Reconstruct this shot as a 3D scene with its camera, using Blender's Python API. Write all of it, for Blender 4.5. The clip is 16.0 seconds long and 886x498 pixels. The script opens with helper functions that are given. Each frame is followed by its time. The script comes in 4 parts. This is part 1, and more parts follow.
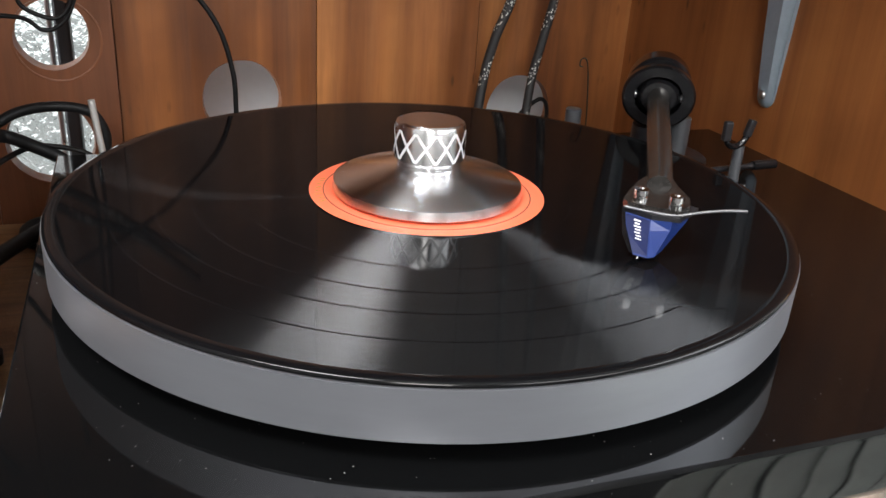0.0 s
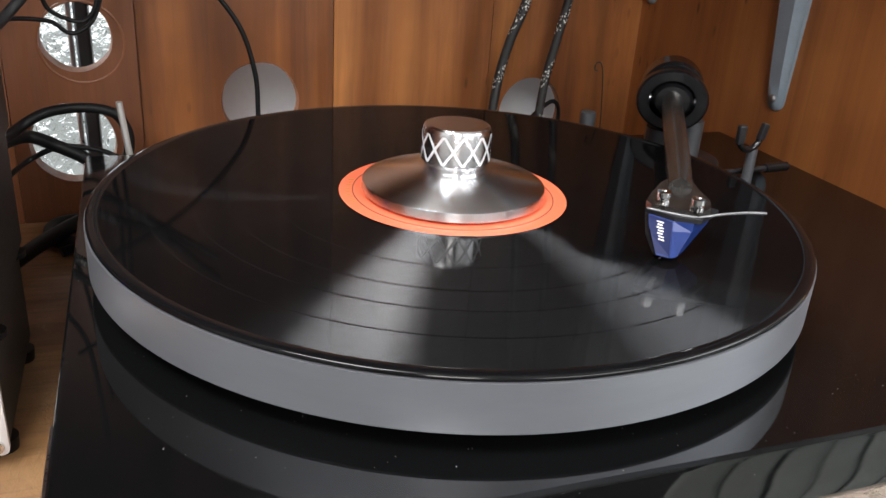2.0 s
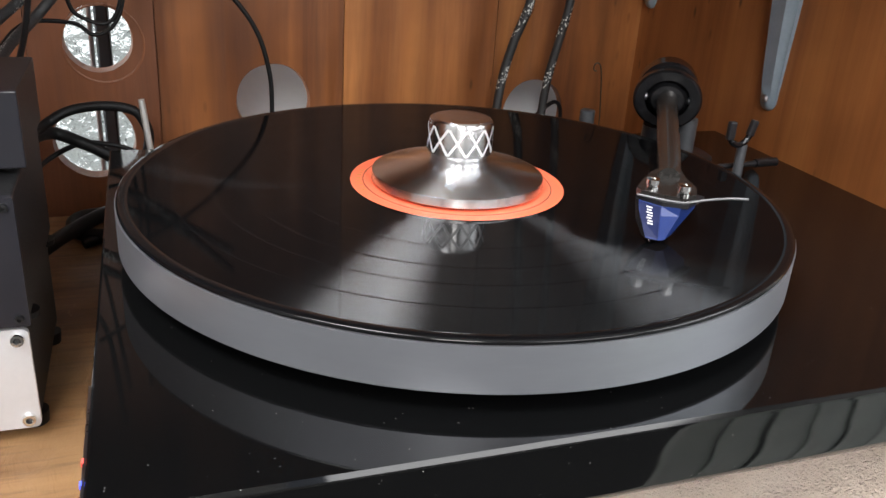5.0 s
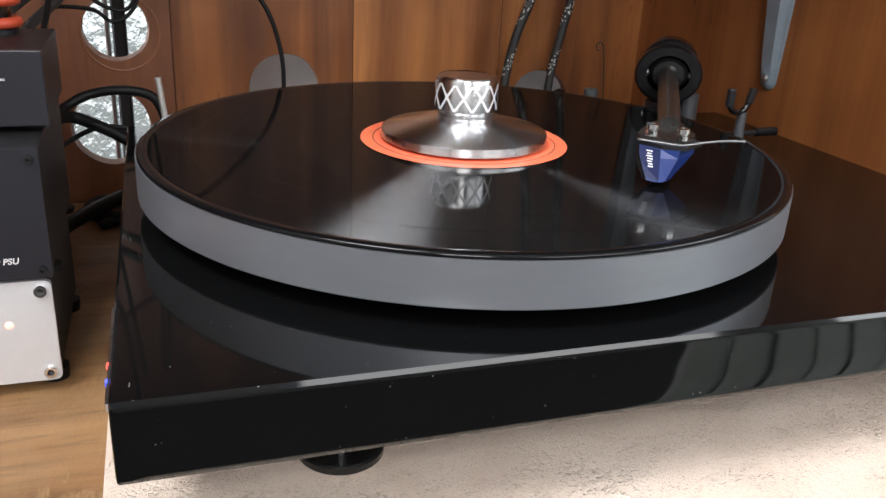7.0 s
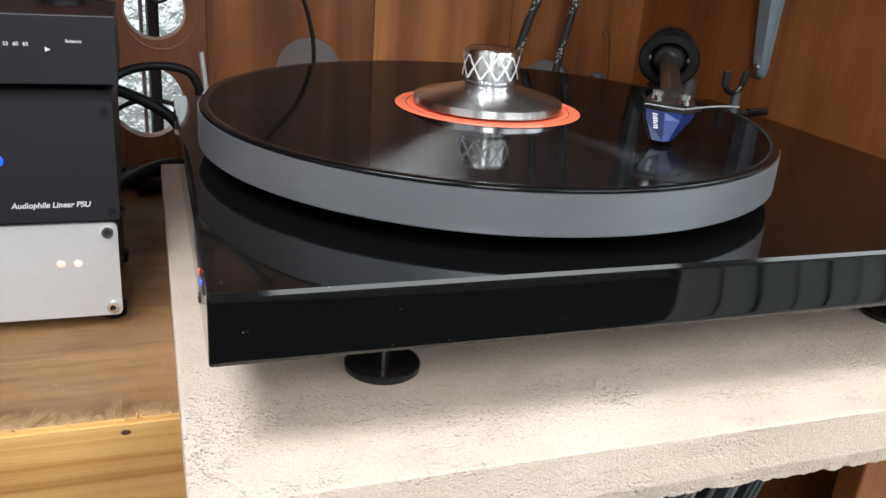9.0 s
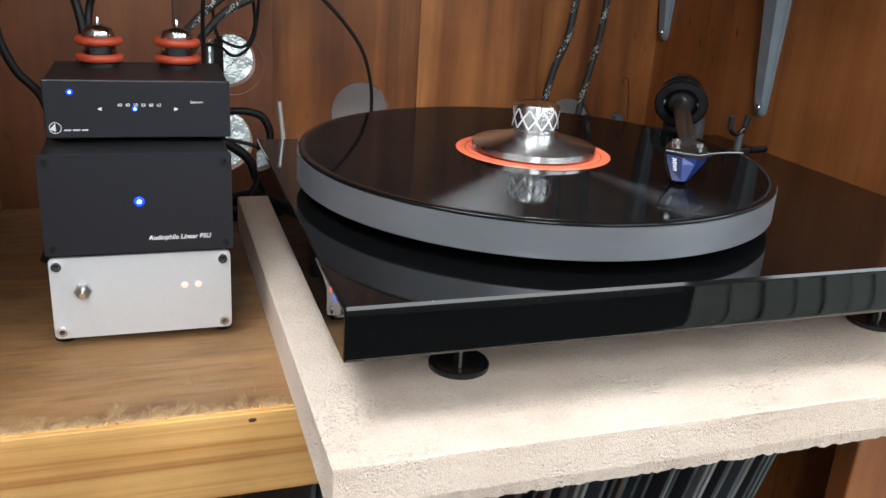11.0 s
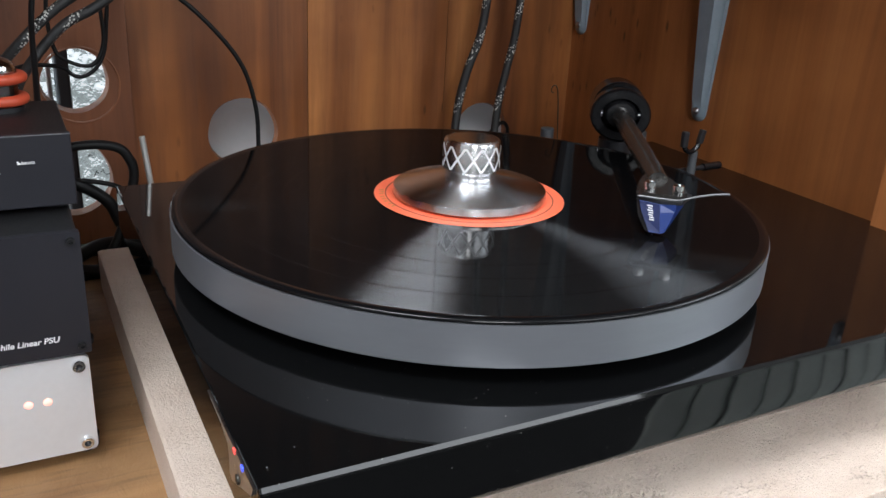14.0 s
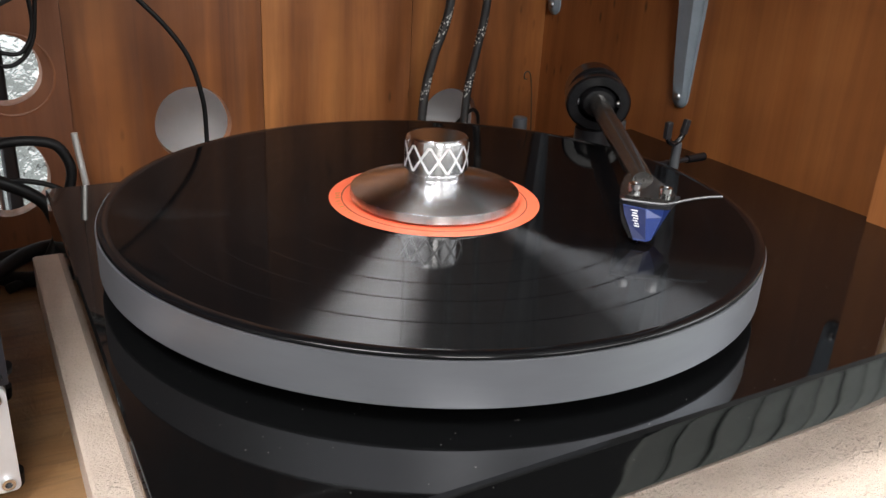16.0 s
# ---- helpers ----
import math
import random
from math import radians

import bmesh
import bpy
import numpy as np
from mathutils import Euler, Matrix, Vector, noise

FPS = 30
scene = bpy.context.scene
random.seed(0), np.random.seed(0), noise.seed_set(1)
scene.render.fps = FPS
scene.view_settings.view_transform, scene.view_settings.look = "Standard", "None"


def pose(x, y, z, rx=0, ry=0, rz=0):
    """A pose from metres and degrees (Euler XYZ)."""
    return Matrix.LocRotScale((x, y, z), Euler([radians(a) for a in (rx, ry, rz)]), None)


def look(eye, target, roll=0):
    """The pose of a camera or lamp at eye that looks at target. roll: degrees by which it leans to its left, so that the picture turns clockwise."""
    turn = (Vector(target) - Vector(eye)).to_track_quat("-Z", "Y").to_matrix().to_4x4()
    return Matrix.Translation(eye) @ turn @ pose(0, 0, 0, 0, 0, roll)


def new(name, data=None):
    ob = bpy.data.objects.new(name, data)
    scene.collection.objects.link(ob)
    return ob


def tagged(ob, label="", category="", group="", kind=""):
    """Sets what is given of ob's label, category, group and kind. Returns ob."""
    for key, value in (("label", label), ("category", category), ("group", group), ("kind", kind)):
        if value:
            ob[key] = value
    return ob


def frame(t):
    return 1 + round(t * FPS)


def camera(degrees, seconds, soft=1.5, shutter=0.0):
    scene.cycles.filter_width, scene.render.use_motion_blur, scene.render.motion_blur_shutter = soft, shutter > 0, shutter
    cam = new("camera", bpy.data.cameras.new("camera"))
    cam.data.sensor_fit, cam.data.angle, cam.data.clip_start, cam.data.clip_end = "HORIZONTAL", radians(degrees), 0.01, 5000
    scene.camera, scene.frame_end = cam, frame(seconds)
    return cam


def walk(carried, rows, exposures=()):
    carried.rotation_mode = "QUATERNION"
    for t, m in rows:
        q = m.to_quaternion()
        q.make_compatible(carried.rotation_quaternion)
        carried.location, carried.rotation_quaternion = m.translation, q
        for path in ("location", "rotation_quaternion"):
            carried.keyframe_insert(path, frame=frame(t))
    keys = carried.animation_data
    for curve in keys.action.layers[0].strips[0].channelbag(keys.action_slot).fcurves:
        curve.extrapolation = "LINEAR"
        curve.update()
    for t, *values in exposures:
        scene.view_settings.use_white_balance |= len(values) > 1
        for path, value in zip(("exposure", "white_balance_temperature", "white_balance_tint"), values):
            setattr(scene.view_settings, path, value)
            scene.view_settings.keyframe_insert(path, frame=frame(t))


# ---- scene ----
cam = camera(55.39, 16.0)
# seconds, eye in metres (spindle at the origin, record's face at z = 0), target, roll in degrees
PATH = [
    (0, (-0.1121, -0.3231, 0.1232), (0.5306, 1.3915, -0.6812), 3.71),
    (0.5, (-0.1209, -0.3270, 0.1255), (0.5292, 1.3848, -0.6789), 3.89),
    (1, (-0.1217, -0.3286, 0.1269), (0.5167, 1.3837, -0.6858), 3.87),
    (1.5, (-0.1229, -0.3295, 0.1294), (0.5120, 1.3822, -0.6871), 3.70),
    (2, (-0.1266, -0.3289, 0.1272), (0.5182, 1.3842, -0.6787), 3.91),
    (2.5, (-0.1276, -0.3294, 0.1269), (0.5132, 1.3866, -0.6760), 3.90),
    (3, (-0.1283, -0.3304, 0.1255), (0.5118, 1.3892, -0.6702), 3.85),
    (3.5, (-0.1282, -0.3307, 0.1238), (0.5104, 1.3910, -0.6686), 3.91),
    (4, (-0.1325, -0.3385, 0.1286), (0.5073, 1.3800, -0.6698), 3.90),
    (6.5, (-0.1361, -0.3703, 0.1193), (0.4760, 1.3790, -0.6328), 3.49),
    (7, (-0.1401, -0.3778, 0.1005), (0.4758, 1.3785, -0.6319), 3.09),
    (7.5, (-0.1497, -0.3860, 0.0870), (0.4949, 1.3672, -0.6277), 3.86),
    (8, (-0.1586, -0.3946, 0.0829), (0.4882, 1.3539, -0.6412), 4.19),
    (10.5, (-0.2148, -0.4762, 0.1151), (0.4145, 1.2933, -0.5727), 4.23),
    (11, (-0.2327, -0.4913, 0.1230), (0.3996, 1.2805, -0.5559), 3.82),
    (11.5, (-0.2340, -0.5078, 0.1292), (0.3790, 1.2771, -0.5329), 3.21),
    (12, (-0.2289, -0.5204, 0.1340), (0.3818, 1.2735, -0.5055), 2.29),
    (12.5, (-0.2294, -0.5100, 0.1497), (0.4414, 1.2494, -0.5246), 2.55),
    (13, (-0.2279, -0.4672, 0.1552), (0.5474, 1.2457, -0.5266), 2.53),
    (13.5, (-0.2213, -0.4208, 0.1433), (0.6158, 1.2535, -0.5608), 2.75),
    (14, (-0.2117, -0.3718, 0.1343), (0.6644, 1.2744, -0.5885), 3.11),
    (14.5, (-0.2014, -0.3459, 0.1290), (0.7438, 1.2628, -0.5912), 3.17),
    (15, (-0.1888, -0.3357, 0.1200), (0.7428, 1.2759, -0.6113), 2.73),
    (15.5, (-0.1889, -0.3317, 0.1247), (0.7473, 1.2627, -0.6378), 2.82),
    (16, (-0.1865, -0.3344, 0.1327), (0.7358, 1.2659, -0.6344), 3.06),
]
walk(cam, [(row[0], look(*row[1:])) for row in PATH], [(0, -0.08, 6600, 10), (4, -0.10, 6600, 10), (6.5, -0.22, 6500, 10), (8, -0.46, 6400, 8), (10.5, -0.44, 6250, 5), (12.0, -0.42, 6200, 5), (13.0, -0.57, 6000, 6), (14.0, -0.57, 6150, 8), (14.5, -0.54, 6350, 10), (15, -0.48, 6450, 10), (16, -0.34, 6650, 10)])

# ---- daylight: two room windows before the cabinet, obscured glass and added lamp behind ----
world = bpy.data.worlds.new("World")
scene.world = world
world.use_nodes = True
wn = world.node_tree
sky = wn.nodes.new("ShaderNodeTexSky")
sky.sky_type, sky.sun_disc = "NISHITA", False
sky.sun_elevation, sky.sun_rotation = radians(40), radians(150)
wn.nodes["Background"].inputs["Strength"].default_value = 0.08
wn.links.new(sky.outputs[0], wn.nodes["Background"].inputs["Color"])


def window_lamp(name, eye, target, sx, sy, watts, colour):
    data = bpy.data.lights.new(name, "AREA")
    data.shape, data.size, data.size_y, data.energy, data.color = "RECTANGLE", sx, sy, watts, colour
    ob = new(name, data)
    ob.matrix_world = look(eye, target)
    return ob


window_lamp("daylight_front", (-0.75, -2.40, 1.45), (0.0, -0.1, 0.0), 0.7, 1.1, 60, (1.0, 0.985, 0.96))
window_lamp("daylight_right", (1.00, -2.40, 1.45), (0.0, -0.1, 0.0), 1.5, 1.1, 46, (0.98, 0.99, 1.0))
window_lamp("daylight_side", (1.94, -1.00, 1.25), (0.0, -0.2, 0.0), 1.5, 0.9, 46, (0.93, 0.97, 1.0))
window_lamp("daylight_roof", (-1.15, -0.65, 2.16), (0.0, -0.2, 0.0), 1.1, 0.8, 105, (0.98, 0.99, 1.0))
# strip lamp added along the gap behind the cabinet, brightens the wall behind
window_lamp("gap_strip_lamp", (-0.46, 0.395, 0.0), (0.10, 0.385, 0.0), 0.06, 0.8, 3.0, (0.95, 0.98, 1.0))

# ---- materials ----
MATS = {}


class Nodes:
    """A small builder of node materials."""

    def __init__(self, name):
        self.mat = bpy.data.materials.new(name)
        self.mat.use_nodes = True
        self.tree = self.mat.node_tree
        self.out = self.tree.nodes["Principled BSDF"]
        MATS[name] = self.mat

    def add(self, kind, **sets):
        n = self.tree.nodes.new(kind)
        for k, v in sets.items():
            n.inputs[k.replace("_", " ")].default_value = v
        return n

    def link(self, a, b):
        self.tree.links.new(a, b)

    def coords(self, scale=(1, 1, 1), turn=(0, 0, 0), random_shift=False):
        tc = self.add("ShaderNodeTexCoord")
        mp = self.add("ShaderNodeMapping", Scale=scale, Rotation=[radians(a) for a in turn])
        self.link(tc.outputs["Object"], mp.inputs["Vector"])
        if random_shift:
            oi = self.add("ShaderNodeObjectInfo")
            mul = self.add("ShaderNodeMath")
            mul.operation = "MULTIPLY"
            mul.inputs[1].default_value = 37.0
            self.link(oi.outputs["Random"], mul.inputs[0])
            comb = self.add("ShaderNodeCombineXYZ")
            for i in range(3):
                self.link(mul.outputs[0], comb.inputs[i])
            self.link(comb.outputs[0], mp.inputs["Location"])
        return mp.outputs["Vector"]

    def noise(self, vec, scale, detail=4, rough=0.55, distort=0.0):
        n = self.add("ShaderNodeTexNoise", Scale=scale, Detail=detail, Roughness=rough, Distortion=distort)
        self.link(vec, n.inputs["Vector"])
        return n.outputs["Fac"]

    def ramp(self, fac, stops):
        r = self.add("ShaderNodeValToRGB")
        els = r.color_ramp.elements
        while len(els) < len(stops):
            els.new(0.5)
        for e, (pos, col) in zip(els, stops):
            e.position = pos
            e.color = (*col, 1) if len(col) == 3 else col
        self.link(fac, r.inputs["Fac"])
        return r.outputs["Color"]

    def grey(self, fac, a, b, lo=0.0, hi=1.0):
        m = self.add("ShaderNodeMapRange")
        for k, v in ((1, lo), (2, hi), (3, a), (4, b)):
            m.inputs[k].default_value = v
        self.link(fac, m.inputs[0])
        return m.outputs[0]

    def mix(self, fac, a, b, how="MIX"):
        m = self.add("ShaderNodeMixRGB")
        m.blend_type = how
        for sock, v in ((m.inputs[0], fac), (m.inputs[1], a), (m.inputs[2], b)):
            if hasattr(v, "is_output"):
                self.link(v, sock)
            else:
                sock.default_value = v if not isinstance(v, tuple) else (*v, 1)
        return m.outputs[0]

    def bump(self, height, strength, distance):
        b = self.add("ShaderNodeBump", Strength=strength, Distance=distance)
        self.link(height, b.inputs["Height"])
        self.link(b.outputs["Normal"], self.out.inputs["Normal"])
        return b

    def set(self, **sets):
        for k, v in sets.items():
            sock = self.out.inputs[k.replace("_", " ")]
            if hasattr(v, "is_output"):
                self.link(v, sock)
            else:
                sock.default_value = (*v, 1) if isinstance(v, tuple) and len(v) == 3 else v
        return self


def plain(name, colour, rough, metal=0.0, grain=0.15, scale=60, relief=0.0, coat=0.0):
    """A surface of one stuff with slight cloudiness in colour and gloss."""
    m = Nodes(name)
    v = m.coords()
    a, b = m.noise(v, scale), m.noise(v, scale * 9, 3)
    both = m.mix(0.4, a, b)
    dark = tuple(c * (1 - grain) for c in colour)
    light = tuple(min(1, c * (1 + grain)) for c in colour)
    m.set(Base_Color=m.ramp(both, [(0.3, dark), (0.7, light)]), Metallic=metal, Coat_Weight=coat, Coat_Roughness=0.05)
    m.set(Roughness=m.grey(both, rough * 0.85, min(1, rough * 1.15), 0.3, 0.7))
    if relief:
        m.bump(both, 0.5, relief)
    return m.mat


def wood(name, dark, mid, light, rough, along="z", streak=1.0, knots=False, wide=34.0):
    """Long-grained wood; along names the axis that the grain follows."""
    m = Nodes(name)
    long_ = 1.2
    sc = {"x": (long_, wide, wide), "y": (wide, long_, wide), "z": (wide, wide, long_)}[along]
    v = m.coords(sc, random_shift=True)
    band = m.noise(v, 0.55, 5, 0.6, 1.1)
    fine = m.noise(v, 6.0, 4, 0.7, 0.4)
    blotch = m.noise(m.coords((1, 1, 1), random_shift=True), 9.0, 4)
    base = m.ramp(band, [(0.30, dark), (0.48, mid), (0.68, light), (0.8, mid)])
    col = m.mix(m.grey(fine, 0.0, 0.65 * streak, 0.45, 0.75), base, tuple(c * 0.55 for c in dark), "MIX")
    col = m.mix(0.55, col, m.ramp(blotch, [(0.32, (0.50, 0.42, 0.36)), (0.66, (1.18, 1.17, 1.14))]), "MULTIPLY")
    wave = m.add("ShaderNodeTexWave", Scale=5.0, Distortion=10.0, Detail=4.0)
    wave.inputs["Detail Scale"].default_value = 1.6
    flow = {"x": (0.05, 1, 1), "y": (1, 0.05, 1), "z": (1, 1, 0.05)}[along]
    wave.bands_direction = "Y" if along == "x" else "X"
    m.link(m.coords(flow, random_shift=True), wave.inputs["Vector"])
    col = m.mix(min(1.0, 1.2 * streak), col, m.ramp(wave.outputs["Fac"], [(0.0, (0.62, 0.55, 0.50)), (0.35, (1.0, 1.0, 1.0)), (1.0, (1.18, 1.16, 1.12))]), "MULTIPLY")
    oi = m.add("ShaderNodeObjectInfo")
    tone = m.ramp(oi.outputs["Random"], [(0.0, (0.82, 0.8, 0.78)), (1.0, (1.12, 1.1, 1.08))])
    col = m.mix(0.6, col, tone, "MULTIPLY")
    if knots:
        vo = m.add("ShaderNodeTexVoronoi", Scale=13.0)
        m.link(m.coords((1, 1, 0.7)), vo.inputs["Vector"])
        spot = m.grey(vo.outputs["Distance"], 0.85, 0.0, 0.04, 0.10)
        col = m.mix(spot, col, (0.06, 0.025, 0.01))
    vo = m.add("ShaderNodeTexVoronoi", Scale=1.0)
    dash = {"x": (38, 120, 120), "y": (120, 38, 120), "z": (120, 120, 38)}[along]
    m.link(m.coords(dash, random_shift=True), vo.inputs["Vector"])
    few = m.grey(m.noise(m.coords((1, 1, 1), random_shift=True), 11.0, 3), 0.0, 0.85, 0.55, 0.68)
    mark = m.add("ShaderNodeMath")
    mark.operation = "MULTIPLY"
    m.link(m.grey(vo.outputs["Distance"], 1.0, 0.0, 0.10, 0.24), mark.inputs[0])
    m.link(few, mark.inputs[1])
    col = m.mix(mark.outputs[0], col, tuple(c * 0.25 for c in dark))
    m.set(Base_Color=col, Roughness=m.grey(fine, rough * 0.8, min(1, rough * 1.3), 0.3, 0.7))
    m.bump(fine, 0.35, 0.0006)
    return m.mat


wood("plank_wood", (0.125, 0.040, 0.012), (0.285, 0.106, 0.033), (0.430, 0.182, 0.058), 0.42, streak=0.5, wide=20.0)
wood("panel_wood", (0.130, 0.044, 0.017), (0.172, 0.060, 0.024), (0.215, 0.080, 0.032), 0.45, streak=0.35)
wood("side_wood", (0.195, 0.066, 0.019), (0.270, 0.096, 0.029), (0.350, 0.134, 0.042), 0.40, streak=0.3)
wood("pine_upright", (0.50, 0.27, 0.10), (0.62, 0.37, 0.155), (0.72, 0.47, 0.22), 0.5, knots=True, streak=0.4)
wood("pine_edge", (0.40, 0.165, 0.040), (0.62, 0.35, 0.120), (0.74, 0.48, 0.20), 0.5, along="x", streak=0.3, wide=150.0)
m = Nodes("shelf_top_wood")
v, vx = m.coords(), m.coords((0.22, 1, 1))
base = m.ramp(m.noise(vx, 26, 5, 0.6, 0.6), [(0.26, (0.095, 0.042, 0.014)), (0.48, (0.225, 0.110, 0.042)), (0.72, (0.370, 0.200, 0.085))])
base = m.mix(m.grey(m.noise(v, 11, 4, 0.6), 0.0, 0.55, 0.46, 0.68), base, (0.36, 0.225, 0.115))
base = m.mix(m.grey(m.noise(m.coords((0.12, 1, 1)), 260, 3, 0.6), 0.0, 0.4, 0.5, 0.7), base, (0.10, 0.055, 0.028))
edge = m.add("ShaderNodeSeparateXYZ")
m.link(v, edge.inputs[0])
near = m.grey(edge.outputs["Y"], 0.26, 0.0, -0.081, -0.060)
fray = m.add("ShaderNodeMath")
fray.operation = "ADD"
m.link(near, fray.inputs[0])
m.link(m.noise(m.coords((0.7, 0.35, 1)), 150, 5, 0.7, 0.8), fray.inputs[1])
worn = m.grey(fray.outputs[0], 0.0, 0.55, 0.62, 0.84)
m.set(Base_Color=m.mix(worn, base, (0.52, 0.36, 0.18)), Roughness=m.grey(m.noise(v, 30, 4), 0.45, 0.75, 0.3, 0.7))
m.bump(fray.outputs[0], 0.6, 0.0015)

m = Nodes("slab_stone")
v = m.coords()
grit, pit, cloud = m.noise(v, 900, 5, 0.7), m.noise(v, 210, 4, 0.7), m.noise(v, 16, 4)
base = m.ramp(cloud, [(0.35, (0.68, 0.54, 0.445)), (0.65, (0.77, 0.635, 0.54))])
speck = m.mix(m.grey(grit, 0.0, 0.55, 0.55, 0.72), base, (0.36, 0.26, 0.19))
speck = m.mix(m.grey(grit, 0.5, 0.0, 0.30, 0.42), speck, (0.80, 0.73, 0.65))
warp = m.add("ShaderNodeVectorMath")
warp.operation = "MULTIPLY_ADD"
wn_ = m.add("ShaderNodeTexNoise", Scale=500.0, Detail=2.0)
m.link(v, wn_.inputs["Vector"])
m.link(wn_.outputs["Color"], warp.inputs[0])
warp.inputs[1].default_value = (0.0022, 0.0022, 0.0022)
m.link(m.coords((0.85, 1, 1)), warp.inputs[2])
vo = m.add("ShaderNodeTexVoronoi", Scale=560.0)
m.link(warp.outputs[0], vo.inputs["Vector"])
# the rougher belt of pits along the middle of the free strip
place = m.add("ShaderNodeSeparateXYZ")
m.link(v, place.inputs[0])
away = m.add("ShaderNodeMath")
away.operation = "SUBTRACT"
m.link(place.outputs["Y"], away.inputs[0])
away.inputs[1].default_value = -0.140
dist_ = m.add("ShaderNodeMath")
dist_.operation = "ABSOLUTE"
m.link(away.outputs[0], dist_.inputs[0])
belt = m.grey(dist_.outputs[0], 0.13, 0.0, 0.010, 0.045)
sum_ = m.add("ShaderNodeMath")
sum_.operation = "ADD"
m.link(m.noise(m.coords((0.5, 1, 1)), 48, 5, 0.75), sum_.inputs[0])
m.link(belt, sum_.inputs[1])
gate = m.grey(sum_.outputs[0], 0.02, 0.62, 0.52, 0.72)
hole = m.add("ShaderNodeMath")
hole.operation = "MULTIPLY"
m.link(m.grey(vo.outputs["Distance"], 1.0, 0.0, 0.15, 0.45), hole.inputs[0])
m.link(gate, hole.inputs[1])
height = m.add("ShaderNodeMath")
height.operation = "SUBTRACT"
m.link(m.mix(0.6, grit, pit), height.inputs[0])
m.link(hole.outputs[0], height.inputs[1])
m.set(Base_Color=m.mix(m.grey(hole.outputs[0], 0.0, 0.24), speck, (0.30, 0.23, 0.17)), Roughness=0.93)
m.bump(height.outputs[0], 1.0, 0.0026)

# glossy black lacquer with settled dust
m = Nodes("black_lacquer")
v = m.coords()
vo = m.add("ShaderNodeTexVoronoi", Scale=300.0)
vo.feature = "F1"
m.link(v, vo.inputs["Vector"])
rare = m.grey(m.noise(v, 95, 2), 0.0, 1.0, 0.50, 0.59)
dust = m.add("ShaderNodeMath")
dust.operation = "MULTIPLY"
m.link(m.grey(vo.outputs["Distance"], 1.0, 0.0, 0.035, 0.07), dust.inputs[0])
m.link(rare, dust.inputs[1])
m.set(Base_Color=m.mix(dust.outputs[0], (0.0030, 0.0031, 0.0033), (0.34, 0.33, 0.31)))
m.set(Roughness=m.grey(m.noise(v, 25, 4), 0.03, 0.075, 0.3, 0.7), Specular_IOR_Level=0.42)

# pressed vinyl: flat lands that mirror, and groove walls that slope in and out round the spindle
m = Nodes("vinyl_grooves")
v = m.coords((1, 1, 0))
ln = m.add("ShaderNodeVectorMath")
ln.operation = "LENGTH"
m.link(v, ln.inputs[0])
comb = m.add("ShaderNodeCombineXYZ")
m.link(ln.outputs["Value"], comb.inputs[0])
bands = m.noise(comb.outputs[0], 700, 4, 0.7)
m.set(Base_Color=(0.0035, 0.0035, 0.004), Roughness=0.06, Specular_IOR_Level=0.09)
turns = m.add("ShaderNodeMath")
turns.operation = "MULTIPLY"
turns.inputs[1].default_value = 5300.0
m.link(ln.outputs["Value"], turns.inputs[0])
frac = m.add("ShaderNodeMath")
frac.operation = "FRACT"
m.link(turns.outputs[0], frac.inputs[0])
slope = m.grey(frac.outputs[0], 0.80, 1.25)
unit = m.add("ShaderNodeVectorMath")
unit.operation = "NORMALIZE"
m.link(v, unit.inputs[0])
tilt = m.add("ShaderNodeVectorMath")
tilt.operation = "SCALE"
m.link(unit.outputs[0], tilt.inputs[0])
m.link(slope, tilt.inputs["Scale"])
up = m.add("ShaderNodeVectorMath")
up.operation = "ADD"
up.inputs[1].default_value = (0, 0, 1)
m.link(tilt.outputs[0], up.inputs[0])
nrm = m.add("ShaderNodeVectorMath")
nrm.operation = "NORMALIZE"
m.link(up.outputs[0], nrm.inputs[0])
wall = m.add("ShaderNodeBsdfAnisotropic", Color=(0.031, 0.031, 0.032, 1))
m.link(m.grey(bands, 0.12, 0.17, 0.3, 0.7), wall.inputs["Roughness"])
m.link(nrm.outputs[0], wall.inputs["Normal"])
both = m.add("ShaderNodeMixShader")
m.link(m.grey(bands, 0.28, 0.44, 0.3, 0.7), both.inputs[0])
m.link(m.out.outputs[0], both.inputs[1])
m.link(wall.outputs[0], both.inputs[2])
m.link(both.outputs[0], m.tree.nodes["Material Output"].inputs["Surface"])
plain("vinyl_smooth", (0.004, 0.004, 0.0045), 0.10, grain=0.1)
plain("vinyl_gap", (0.004, 0.004, 0.0045), 0.08, grain=0.1)
MATS["vinyl_gap"].node_tree.nodes["Principled BSDF"].inputs["Specular IOR Level"].default_value = 0.06
MATS["vinyl_smooth"].node_tree.nodes["Principled BSDF"].inputs["Specular IOR Level"].default_value = 0.22

m = Nodes("platter_satin")
v = m.coords((1, 1, 5))
m.set(Base_Color=m.ramp(m.noise(v, 30, 4), [(0.3, (0.268, 0.278, 0.306)), (0.7, (0.290, 0.301, 0.330))]), Metallic=0.72, Roughness=0.40)

